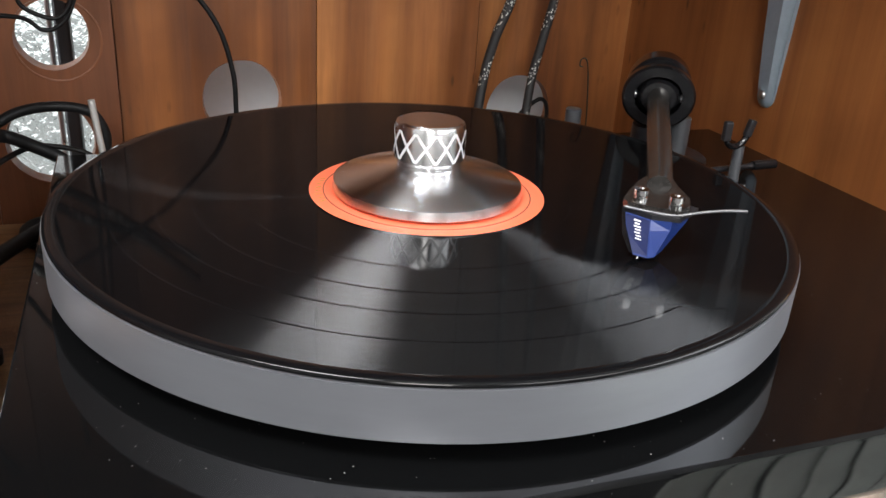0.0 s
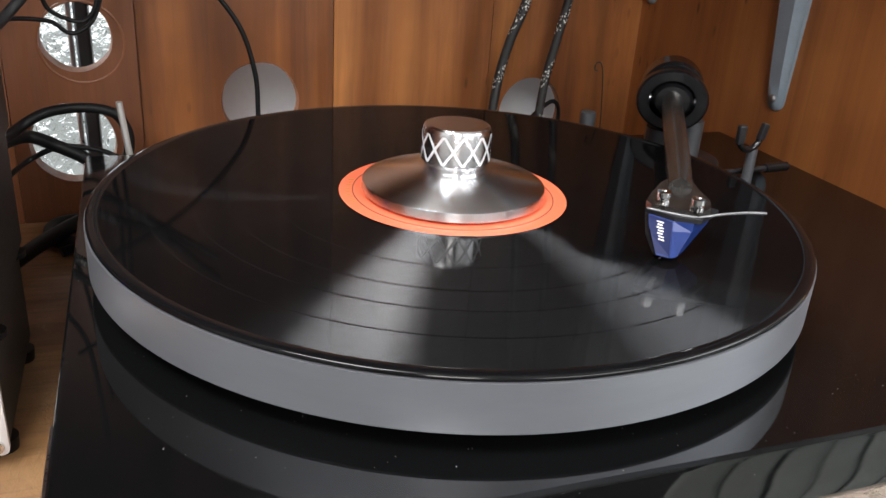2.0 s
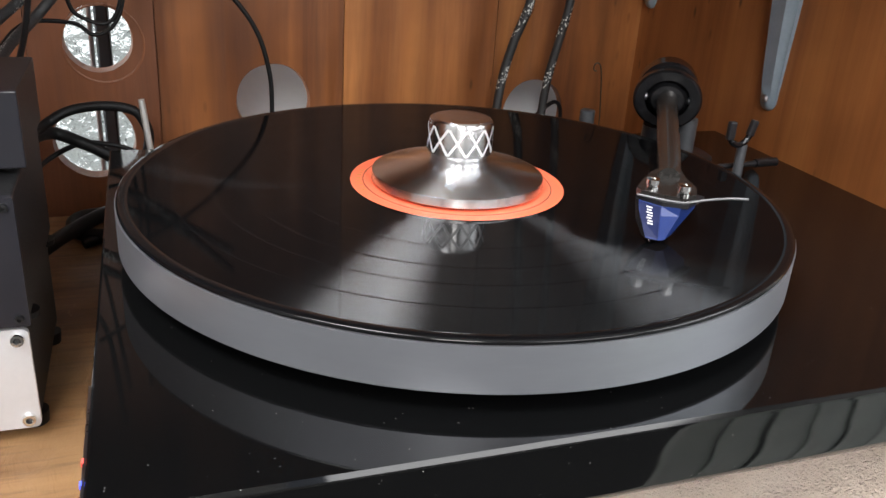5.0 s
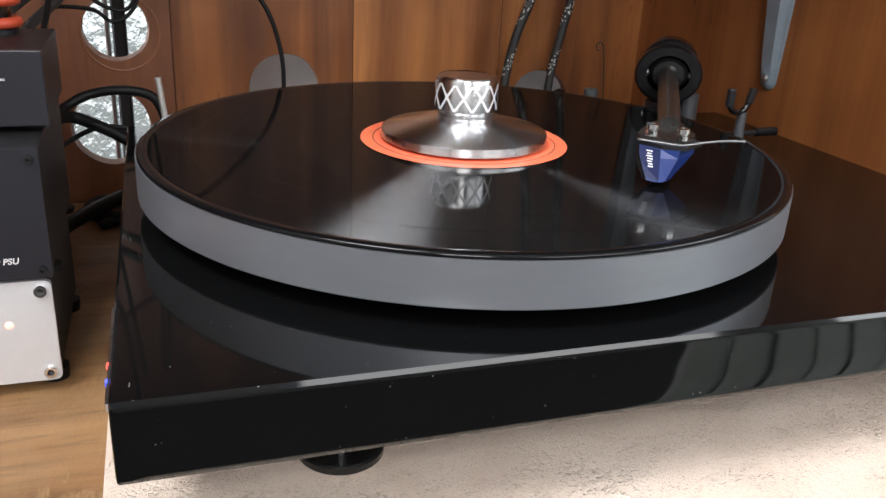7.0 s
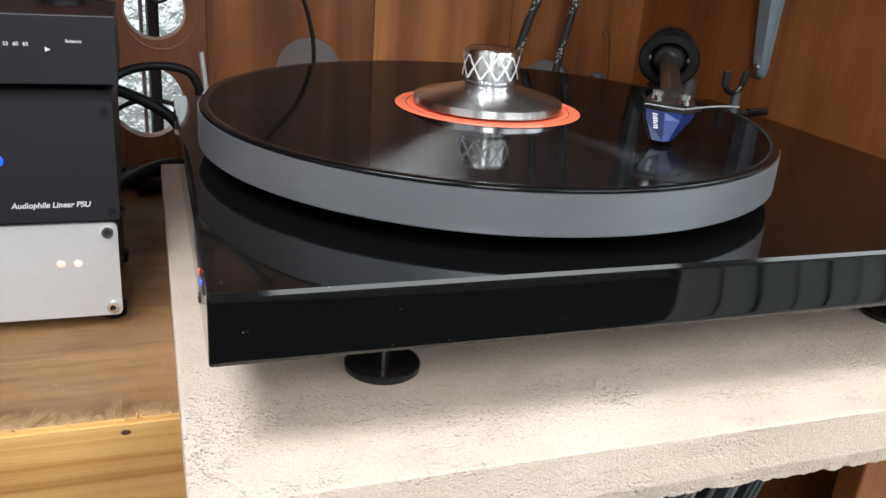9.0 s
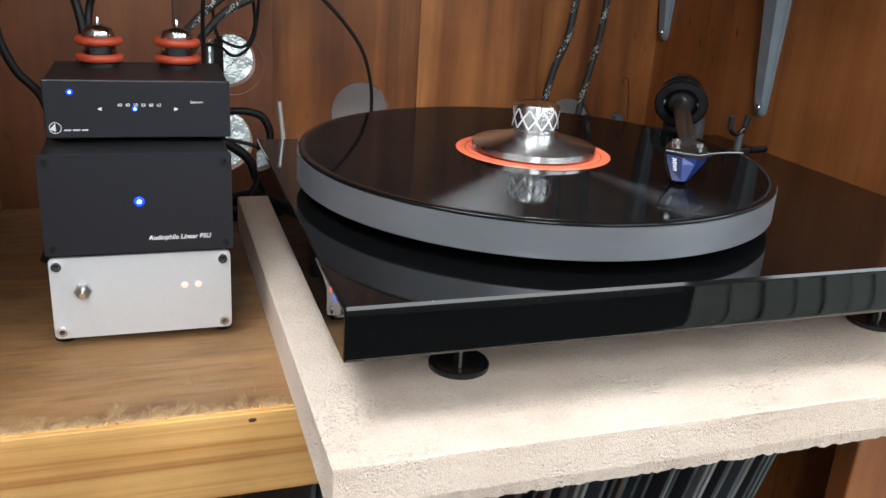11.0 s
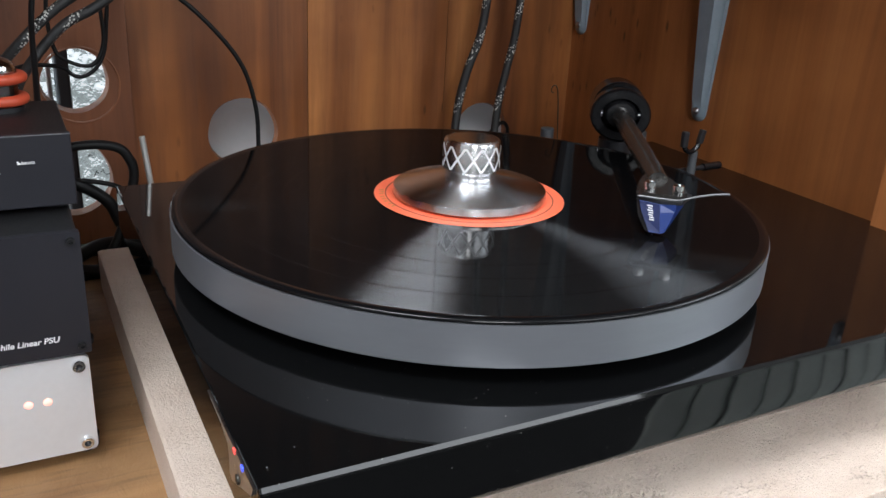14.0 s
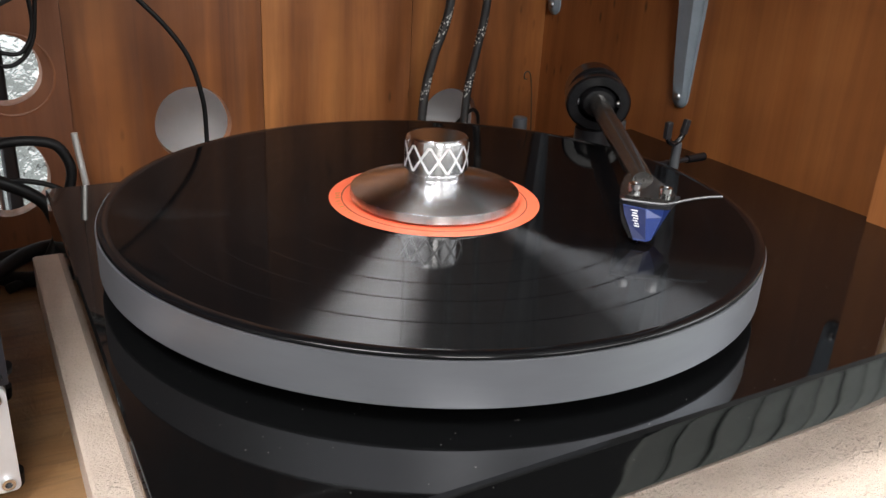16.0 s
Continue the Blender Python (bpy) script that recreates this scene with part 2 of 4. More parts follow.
m = Nodes("turned_aluminium")
tan = m.add("ShaderNodeTangent")
tan.direction_type, tan.axis = "RADIAL", "Z"
ln = m.add("ShaderNodeVectorMath")
ln.operation = "LENGTH"
m.link(m.coords(), ln.inputs[0])
comb = m.add("ShaderNodeCombineXYZ")
m.link(ln.outputs["Value"], comb.inputs[0])
m.set(Base_Color=(0.80, 0.80, 0.81), Metallic=1.0, Roughness=m.grey(m.noise(comb.outputs[0], 900, 3), 0.22, 0.27, 0.3, 0.7), Anisotropic=0.8, Anisotropic_Rotation=0.25)
m.link(tan.outputs[0], m.out.inputs["Tangent"])

m = Nodes("label_paper")
v = m.coords()
ln = m.add("ShaderNodeVectorMath")
ln.operation = "LENGTH"
m.link(v, ln.inputs[0])
m.set(Base_Color=m.mix(m.grey(m.noise(v, 45, 5, 0.65), 0.0, 0.55, 0.56, 0.68), (0.86, 0.155, 0.075), (0.62, 0.20, 0.10)), Roughness=0.5)

m = Nodes("carbon_tube")
v = m.coords((1, 1, 1))
m.set(Base_Color=m.ramp(m.noise(v, 260, 3, 0.6, 1.2), [(0.35, (0.010, 0.009, 0.0085)), (0.65, (0.024, 0.021, 0.019))]), Roughness=0.27, Coat_Weight=0.3, Coat_Roughness=0.15)

plain("black_plastic", (0.012, 0.012, 0.014), 0.32)
plain("black_gloss", (0.007, 0.007, 0.008), 0.20, grain=0.1)
plain("black_rubber", (0.005, 0.005, 0.0055), 0.55, relief=0.0002)
MATS["black_rubber"].node_tree.nodes["Principled BSDF"].inputs["Specular IOR Level"].default_value = 0.25
plain("foot_black", (0.012, 0.012, 0.012), 0.22)
plain("case_black", (0.006, 0.006, 0.007), 0.48, grain=0.12, scale=900, relief=0.00008)
plain("case_front", (0.012, 0.012, 0.017), 0.42, grain=0.08, scale=900, relief=0.00005)
plain("case_silver", (0.66, 0.67, 0.70), 0.40, metal=0.35, grain=0.03, scale=300)
plain("chrome", (0.82, 0.82, 0.82), 0.12, metal=1.0, grain=0.03)
plain("knob_polished", (0.60, 0.60, 0.61), 0.14, metal=1.0, grain=0.03)
plain("steel_dull", (0.42, 0.42, 0.43), 0.30, metal=1.0)
plain("post_grey", (0.10, 0.105, 0.115), 0.38, metal=0.5)
plain("white_print", (0.72, 0.72, 0.74), 0.6, grain=0.02)
plain("cartridge_blue", (0.009, 0.026, 0.135), 0.36, grain=0.1, coat=0.1)
plain("cartridge_shaded_blue", (0.006, 0.013, 0.070), 0.35, grain=0.1, coat=0.2)
plain("ring_orange", (0.42, 0.058, 0.024), 0.45, grain=0.08)
plain("bracket_paint", (0.20, 0.245, 0.29), 0.38, grain=0.1, coat=0.2)
plain("wall_paint", (0.62, 0.64, 0.66), 0.8, grain=0.05, scale=20, relief=0.0004)
plain("grey_board", (0.34, 0.36, 0.37), 0.75, grain=0.05, scale=18)
plain("room_paint", (0.34, 0.33, 0.32), 0.9, grain=0.05, scale=4)
plain("ceiling_white", (0.80, 0.80, 0.79), 0.9, grain=0.03, scale=4)
plain("room_floor", (0.012, 0.011, 0.011), 0.8, grain=0.2, scale=6)
plain("curtain_cloth", (0.74, 0.78, 0.73), 0.9, grain=0.15, scale=12)
plain("window_bar", (0.02, 0.025, 0.03), 0.5)
plain("tape_dark", (0.05, 0.035, 0.02), 0.7)
plain("rod_steel", (0.75, 0.73, 0.70), 0.38, metal=0.7, grain=0.05)
plain("wire_steel", (0.22, 0.22, 0.23), 0.45, metal=0.8)
plain("wire_dark", (0.05, 0.045, 0.04), 0.4, metal=0.7)
plain("knot_dark", (0.055, 0.024, 0.010), 0.7, grain=0.4, scale=400)

m = Nodes("braided_sleeve")
v = m.coords((1, 1, 0.8))
vo = m.add("ShaderNodeTexVoronoi", Scale=640.0)
m.link(v, vo.inputs["Vector"])
turn = m.add("ShaderNodeVectorMath")
turn.operation = "DOT_PRODUCT"
turn.inputs[1].default_value = (-330, 0, 230)
m.link(m.coords(), turn.inputs[0])
wave = m.add("ShaderNodeMath")
wave.operation = "SINE"
m.link(turn.outputs["Value"], wave.inputs[0])
patch = m.grey(wave.outputs[0], 0.0, 1.0, 0.35, 0.55)
fleck = m.add("ShaderNodeMath")
fleck.operation = "MULTIPLY"
m.link(m.grey(vo.outputs["Distance"], 1.0, 0.0, 0.30, 0.45), fleck.inputs[0])
m.link(patch, fleck.inputs[1])
m.set(Base_Color=m.mix(fleck.outputs[0], (0.016, 0.016, 0.017), (0.55, 0.55, 0.52)), Roughness=0.6)
m.bump(vo.outputs["Distance"], 0.5, 0.0006)

m = Nodes("tube_glass")
m.set(Base_Color=(0.9, 0.92, 0.92), Roughness=0.03, Transmission_Weight=1.0, IOR=1.45)
m = Nodes("obscured_glass")
v = m.coords((1, 1, 0.72))
vo = m.add("ShaderNodeTexVoronoi", Scale=120.0)
vo.feature = "SMOOTH_F1"
m.link(v, vo.inputs["Vector"])
m.set(Base_Color=(0.95, 0.97, 0.97), Roughness=0.06, Transmission_Weight=1.0, IOR=1.5)
m.bump(m.mix(0.35, vo.outputs["Distance"], m.noise(v, 200, 2, 0.5, 0.8)), 1.0, 0.007)


def glow(name, colour, strength):
    m = Nodes(name)
    m.set(Base_Color=colour, Emission_Color=colour, Emission_Strength=strength)
    return m.mat


glow("led_blue", (0.004, 0.03, 1.0), 7)
glow("led_blue_core", (0.30, 0.50, 1.0), 8)
glow("led_red", (1.0, 0.46, 0.38), 1.5)
glow("led_tiny_red", (1.0, 0.10, 0.08), 0.8)
glow("led_tiny_blue", (0.08, 0.12, 1.0), 1.2)
# the bright sky outside, darker towards the ground
m = Nodes("outdoor_sky")
tc = m.add("ShaderNodeTexCoord")
sep = m.add("ShaderNodeSeparateXYZ")
m.link(tc.outputs["Object"], sep.inputs[0])
wob = m.noise(tc.outputs["Object"], 7, 4)
tot = m.add("ShaderNodeMath")
m.link(m.grey(sep.outputs[2], 0.0, 1.0, -0.5, 0.45), tot.inputs[0])
m.link(m.grey(wob, -0.25, 0.25, 0.3, 0.7), tot.inputs[1])
m.set(Base_Color=(0, 0, 0), Emission_Color=m.ramp(tot.outputs[0], [(0.05, (0.20, 0.22, 0.22)), (0.38, (0.95, 0.98, 1.0))]), Emission_Strength=2.0)


# ---- mesh helpers ----
def part(name, bm, material, parent=None, label="", smooth=None):
    me = bpy.data.meshes.new(name)
    bmesh.ops.recalc_face_normals(bm, faces=bm.faces)
    if smooth is not None:
        lim = radians(smooth)
        for f in bm.faces:
            f.smooth = True
        for e in bm.edges:
            if len(e.link_faces) == 2 and e.calc_face_angle(0) > lim:
                e.smooth = False
    bm.to_mesh(me)
    bm.free()
    me.materials.append(MATS[material])
    ob = new(name, me)
    ob.parent = parent
    if label:
        ob["label"] = label
    return ob


def thing(name, label, category, group="", at=None, kind=""):
    ob = new(name)
    ob.empty_display_size = 0.02
    if at is not None:
        ob.matrix_world = at
    return tagged(ob, label, category, group, kind)


def box(x0, x1, y0, y1, z0, z1, bevel=0.0, segs=2):
    bm = bmesh.new()
    bmesh.ops.create_cube(bm, size=1)
    for vert in bm.verts:
        vert.co = ((x0 + x1) / 2 + vert.co.x * (x1 - x0), (y0 + y1) / 2 + vert.co.y * (y1 - y0), (z0 + z1) / 2 + vert.co.z * (z1 - z0))
    if bevel:
        bmesh.ops.bevel(bm, geom=bm.edges[:], offset=bevel, segments=segs, profile=0.5, affect="EDGES")
    return bm


def lathe(profile, segs=64, centre=(0, 0), closed=False):
    """A turned body from (radius, height) pairs, round z."""
    bm = bmesh.new()
    rings = []
    for r, z in profile:
        if r < 1e-6:
            rings.append([bm.verts.new((centre[0], centre[1], z))])
        else:
            rings.append([bm.verts.new((centre[0] + r * math.cos(2 * math.pi * i / segs), centre[1] + r * math.sin(2 * math.pi * i / segs), z)) for i in range(segs)])
    pairs = list(zip(rings, rings[1:]))
    if closed:
        pairs.append((rings[-1], rings[0]))
    for a, b in pairs:
        for i in range(segs):
            j = (i + 1) % segs
            ring = [a[i % len(a)], a[j % len(a)], b[j % len(b)], b[i % len(b)]]
            ring = list(dict.fromkeys(ring))
            if len(ring) > 2:
                bm.faces.new(ring)
    return bm


def turned(bm, m):
    bmesh.ops.transform(bm, matrix=m, verts=bm.verts)
    return bm


def smooth_path(points, steps=8):
    """A Catmull-Rom curve through the points."""
    p = [Vector(q) for q in points]
    p = [p[0] * 2 - p[1]] + p + [p[-1] * 2 - p[-2]]
    out = []
    for i in range(1, len(p) - 2):
        for s in range(steps):
            t = s / steps
            a, b, c, d = p[i - 1], p[i], p[i + 1], p[i + 2]
            out.append(0.5 * ((2 * b) + (c - a) * t + (2 * a - 5 * b + 4 * c - d) * t * t + (3 * b - a - 3 * c + d) * t ** 3))
    out.append(p[-2])
    return out


def tube(points, radius, segs=10, steps=8, straight=False):
    """A round tube along a path; radius is a number or a pair, from start to end."""
    path = [Vector(q) for q in points] if straight else smooth_path(points, steps)
    r0, r1 = radius if isinstance(radius, tuple) else (radius, radius)
    bm = bmesh.new()
    rings = []
    side = Vector((0.31, 0.52, 0.8)).normalized()
    for i, q in enumerate(path):
        d = (path[min(i + 1, len(path) - 1)] - path[max(i - 1, 0)]).normalized()
        a = (side - d * side.dot(d)).normalized()
        side = a
        b = d.cross(a)
        r = r0 + (r1 - r0) * i / (len(path) - 1)
        rings.append([bm.verts.new(q + (a * math.cos(k) + b * math.sin(k)) * r) for k in [2 * math.pi * s / segs for s in range(segs)]])
    for u, w in zip(rings, rings[1:]):
        for i in range(segs):
            bm.faces.new((u[i], u[(i + 1) % segs], w[(i + 1) % segs], w[i]))
    bm.faces.new(rings[0])
    bm.faces.new(rings[-1])
    return bm


def outline(points, z0, z1):
    """A flat plate of any outline between two heights."""
    bm = bmesh.new()
    low = [bm.verts.new((x, y, z0)) for x, y in points]
    top = [bm.verts.new((x, y, z1)) for x, y in points]
    bm.faces.new(low)
    bm.faces.new(top)
    n = len(points)
    for i in range(n):
        bm.faces.new((low[i], low[(i + 1) % n], top[(i + 1) % n], top[i]))
    return bm


def board_with_holes(x0, x1, y0, y1, z0, z1, holes):
    """An upright board with round holes through it, stacked in bands from bottom to top."""
    bm = bmesh.new()
    segs = 48

    def slab(za, zb):
        front = [bm.verts.new((x, y0, z)) for x, z in ((x0, za), (x1, za), (x1, zb), (x0, zb))]
        back = [bm.verts.new((x, y1, z)) for x, z in ((x0, za), (x1, za), (x1, zb), (x0, zb))]
        bm.faces.new(front)
        bm.faces.new(back)
        bm.faces.new((front[1], front[2], back[2], back[1]))
        bm.faces.new((front[0], front[3], back[3], back[0]))

    z = z0
    for cx, cz, r in sorted(holes, key=lambda h: h[1]):
        s = r + 0.004
        slab(z, cz - s)
        angles = sorted([2 * math.pi * i / segs for i in range(segs)] + [math.atan2(dz, dx) % (2 * math.pi) for dx in (x0 - cx, x1 - cx) for dz in (-s, s)])
        loops = []
        for y in (y0, y1):
            inner, outer = [], []
            for a in angles:
                c, q = math.cos(a), math.sin(a)
                k = min(((x1 - cx) / c if c > 1e-9 else (x0 - cx) / c if c < -1e-9 else 9), (s / abs(q) if abs(q) > 1e-9 else 9))
                wob = 1 + 0.008 * math.sin(5 * a + cx * 90)
                bevel = 0.0012 if y == y0 else 0.0
                inner.append(bm.verts.new((cx + (r * wob + bevel) * c, y, cz + (r * wob + bevel) * q)))
                outer.append(bm.verts.new((cx + k * c, y, cz + k * q)))
            loops.append((inner, outer))
        n = len(angles)
        for inner, outer in loops:
            for i in range(n):
                j = (i + 1) % n
                bm.faces.new((inner[i], inner[j], outer[j], outer[i]))
        for i in range(n):
            j = (i + 1) % n
            bm.faces.new((loops[0][0][i], loops[0][0][j], loops[1][0][j], loops[1][0][i]))
        z = cz + s
    slab(z, z1)
    return bm


def lettering(words, size, material, parent, at, name="lettering", shear=0.0, label=""):
    """Words in the built-in font as a thin mesh, on a face that looks along -y."""
    cu = bpy.data.curves.new(name, "FONT")
    cu.body, cu.size, cu.extrude, cu.shear, cu.offset = words, size, 0.00008, shear, size * 0.018
    tmp = bpy.data.objects.new(name, cu)
    me = bpy.data.meshes.new_from_object(tmp)
    bpy.data.objects.remove(tmp)
    me.materials.append(MATS[material])
    ob = new(name, me)
    ob.parent = parent
    ob.matrix_basis = pose(*at, 90, 0, 0)
    if label:
        ob["label"] = label
    return ob


# ---- cabinet ----
BACK, SHELF_Z, FRONT = 0.305, -0.1205, -0.082
CEIL = 0.36

wall_back = thing("wall_back", "back of cabinet, upright varnished reddish-brown planks with round cable holes", "wall", kind="structure")
for x0, x1, holes, mat in (
    (-0.384, -0.2136, [], "panel_wood"),
    (-0.2130, -0.1276, [(-0.175, -0.0620, 0.0277), (-0.1665, 0.0120, 0.0226)], "panel_wood"),
    (-0.1270, 0.0124, [(-0.0425, -0.0355, 0.0276)], "plank_wood"),
    (0.0130, 0.1404, [], "plank_wood"),
    (0.1410, 0.2900, [(0.1815, -0.0490, 0.0270)], "plank_wood"),
):
    proud = 0.004 if mat == "panel_wood" else 0.0
    part("plank", board_with_holes(x0, x1, BACK - proud, BACK + 0.007, -0.50, CEIL, holes), mat, wall_back)

part("routed_ring", turned(lathe([(0.0268, 0.0), (0.0268, 0.0006), (0.0276, 0.0008), (0.0284, 0.0006), (0.0284, 0.0)], 64), pose(-0.1630, BACK - 0.004, 0.0085, 90)), "panel_wood", wall_back)
# strips added behind the seams, out of sight, to stop window light leaking through
for x in (-0.21375, -0.12775, 0.01225, 0.14025):
    part("batten", box(x - 0.006, x + 0.006, BACK + 0.0072, BACK + 0.013, -0.50, CEIL), "panel_wood", wall_back)

wall_right = thing("wall_right", "right side of cabinet, smooth varnished brown wooden panel", "wall", kind="structure")
RIGHT = lambda y: 0.275 + (BACK - y) * 0.034
bm = box(0, 0.02, -0.060, BACK + 0.02, -0.50, CEIL)
for vert in bm.verts:
    vert.co.x += RIGHT(vert.co.y)
part("panel", bm, "side_wood", wall_right)
# shade on this side is put into the colour, darker than wall_right
wall_left = thing("wall_left", "left side of cabinet, brown wooden panel, shade put into its darker wood", "wall", kind="structure")
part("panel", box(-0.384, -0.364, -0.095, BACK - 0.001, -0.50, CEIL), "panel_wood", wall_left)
ceiling = tagged(part("ceiling", box(-0.3845, 0.32, FRONT + 0.02, BACK - 0.001, CEIL + 0.001, CEIL + 0.025), "side_wood"), "underside of the cabinet's upper board, brown wood", "ceiling", kind="structure")

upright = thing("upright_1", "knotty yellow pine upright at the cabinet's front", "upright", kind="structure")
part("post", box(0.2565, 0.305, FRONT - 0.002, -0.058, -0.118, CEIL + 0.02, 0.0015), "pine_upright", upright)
# below the slab the post changes to the darker side wood
part("lower_post", box(0.2565, 0.305, FRONT + 0.004, -0.058, -0.88, -0.1185, 0.0015), "side_wood", upright, "darker brown lower part")
part("lining", box(0.2545, 0.2564, FRONT - 0.0005, -0.056, -0.118, CEIL), "side_wood", upright, "brown varnished inner face")
for x, z, r in ((0.2640, -0.002, 0.0017), (0.2668, 0.0145, 0.0014), (0.2900, 0.075, 0.0030)):
    part("knot", turned(lathe([(0, 0.0006), (r, 0.0003), (r * 1.1, -0.0006)], 10), pose(x, FRONT - 0.002, z, 90) @ Matrix.Diagonal((0.8, 1.4, 1, 1))), "knot_dark", upright)
part("crack", box(0.2755, 0.2763, FRONT - 0.0023, FRONT - 0.001, 0.000, 0.016), "knot_dark", upright)

shelf = thing("shelf", "worn brown wooden shelf with a sawn yellow pine front edge", "shelf", kind="structure")
part("shelf_board", box(-0.3635, 0.2745, FRONT + 0.0012, BACK - 0.005, SHELF_Z - 0.02, SHELF_Z, 0.0008), "shelf_top_wood", shelf)
bm = box(-0.3635, 0.2545, FRONT - 0.002, FRONT + 0.0385, -0.1745, SHELF_Z - 0.0008)
bmesh.ops.bevel(bm, geom=[e for e in bm.edges if all(q.co.y < FRONT for q in e.verts)], offset=0.0015, segments=2, affect="EDGES")
for vert in bm.verts:
    if vert.co.z < SHELF_Z - 0.021 and vert.co.y > FRONT + 0.03:
        vert.co.y = FRONT + 0.0375
part("front_rail", bm, "pine_edge", shelf, "yellow pine rail with growth rings")
part("knot", turned(lathe([(0, 0.0006), (0.0022, 0.0003), (0.0026, -0.0006)], 12), pose(-0.1905, FRONT - 0.002, -0.1265, 90) @ Matrix.Diagonal((0.95, 0.55, 1, 1))), "knot_dark", shelf)
rng = random.Random(4)
for i in range(16):
    x = rng.uniform(-0.33, -0.172)
    sp = box(0, rng.uniform(0.0003, 0.0011), 0, rng.uniform(0.0010, 0.0042), 0, rng.uniform(0.0002, 0.0007))
    part("splinter", turned(sp, pose(x, FRONT - 0.0008, SHELF_Z - 0.0004, rng.uniform(-6, 6), 0, rng.uniform(-25, 25))), "pine_edge", shelf)

# stone slab with a chipped lower front edge
bm = bmesh.new()
nx, rows_ = 300, [(-0.1868, -0.1205), (-0.1882, -0.1125), (-0.1878, -0.1010), (-0.1877, -0.0940), (-0.1876, -0.0925), (-0.1872, -0.0921), (-0.1866, -0.0920), (0.222, -0.0920), (0.226, -0.0945), (0.226, -0.1205)]
grid = []
for i in range(nx + 1):
    x = -0.1680 + 0.4415 * i / nx
    ring = []
    for k, (y, z) in enumerate(rows_):
        wob = 0.0007 * noise.noise((x * 25, k * 0.3, 2)) + 0.00015 * noise.noise((x * 120, k * 0.7, 0))
        if k == 0:
            z += 0.0016 * max(0, noise.noise((x * 90, 7, 1))) + 0.0016 * max(0, noise.noise((x * 330, 3, 1))) + 0.0009 * noise.noise((x * 900, 5, 1))
            y += 0.002 * max(0, noise.noise((x * 150, 1, 5)))
        if i in (0, nx) and 3 <= k <= 7:
            z -= 0.0006
        ring.append(bm.verts.new((x + (wob if i in (0, nx) else 0), y + (wob if k < 4 else 0), z + (wob * 0.5 if k in (3, 4) else 0))))
    grid.append(ring)
for a, b in zip(grid, grid[1:]):
    for k in range(len(rows_)):
        j = (k + 1) % len(rows_)
        bm.faces.new((a[k], a[j], b[j], b[k]))
bm.faces.new(grid[0])
bm.faces.new(grid[-1])
slab = tagged(part("stone_slab", bm, "slab_stone"), "thick beige pitted stone slab under the turntable, resting on the shelf", "slab")

# ---- shelf brackets on the right wall ----
def bracket(y, z_low, group_label):
    b = thing("shelf_bracket", group_label, "bracket", "brackets on the side wall")
    x = RIGHT(y)
    z_top = CEIL
    bm = bmesh.new()
    rows = []
    for k in range(22):
        f = max(0.0, (k - 7) / 14)
        z = z_low + 0.0078 * (1 - math.cos(k / 7 * math.pi / 2)) if k <= 7 else z_low + 0.0078 + (z_top - z_low - 0.0078) * f ** 1.3
        half = 0.0080 * math.sin(max(k, 0.35) / 7 * math.pi / 2) if k <= 7 else 0.0080 + 0.018 * (z - z_low - 0.0078) / 0.36
        deep = (0.0022 + 0.012 * f) * min(1.0, half / 0.0080)
        rows.append([bm.verts.new((x - d, y + s * half, z)) for s, d in ((-1, -0.001), (-1, deep * 0.5), (-0.80, deep * 0.62), (-0.62, deep * 1.7), (0.62, deep * 1.7), (0.80, deep * 0.62), (1, deep * 0.5), (1, -0.001))])
    for a, c in zip(rows, rows[1:]):
        for i in range(7):
            bm.faces.new((a[i], a[i + 1], c[i + 1], c[i]))
    bm.faces.new(rows[0])
    bm.faces.new(rows[-1])
    part("leg", bm, "bracket_paint", b, smooth=62)
    part("screw", turned(lathe([(0, 0.0022), (0.0012, 0.0021), (0.0026, 0.0012), (0.0028, 0.0)], 16), pose(x - 0.0044, y - 0.001, z_low + 0.0088, 0, -90, 0)), "steel_dull", b, "small steel screw", smooth=50)
    return b


bracket(0.1300, -0.0050, "pressed steel shelf bracket, blue-grey paint, screwed to the wooden side")
bracket(0.2920, 0.0420, "blue-grey painted steel shelf bracket in the corner by the planks")
bracket(-0.0340, 0.0560, "blue-grey painted steel shelf bracket beside the pine upright")

# ---- behind and around the cabinet ----
grey = bmesh.new()
gq = [(-0.110, 0.438), (0.60, 0.330), (0.60, 0.350), (-0.110, 0.458)]
lo = [grey.verts.new((x, y, -0.9)) for x, y in gq]
hi = [grey.verts.new((x, y, 2.2)) for x, y in gq]
grey.faces.new(lo), grey.faces.new(hi)
for i in range(4):
    grey.faces.new((lo[i], lo[(i + 1) % 4], hi[(i + 1) % 4], hi[i]))
tagged(part("wall_behind", grey, "wall_paint"), "pale grey painted wall behind the cabinet", "wall", kind="structure")
window_1 = thing("window_1", "obscured glass window behind the cabinet with a dark upright bar", "window", kind="structure")
pane = part("pane", box(-1.0, -0.1105, 0.440, 0.444, -0.6, 1.0), "obscured_glass", window_1, "rippled obscured glass")
pane.visible_shadow = False
part("mullion", box(-0.1735, -0.1620, 0.415, 0.438, -0.6, 1.0, 0.002), "window_bar", window_1, "dark upright window bar")
part("mullion", box(-0.1800, -0.1760, 0.428, 0.438, -0.6, 1.0, 0.001), "steel_dull", window_1, "grey upright strip")
tagged(part("backdrop", box(-4.0, 3.0, 3.0, 3.02, -2.5, 3.5), "outdoor_sky"), "bright overcast daylight outside the window", "sky", kind="structure")
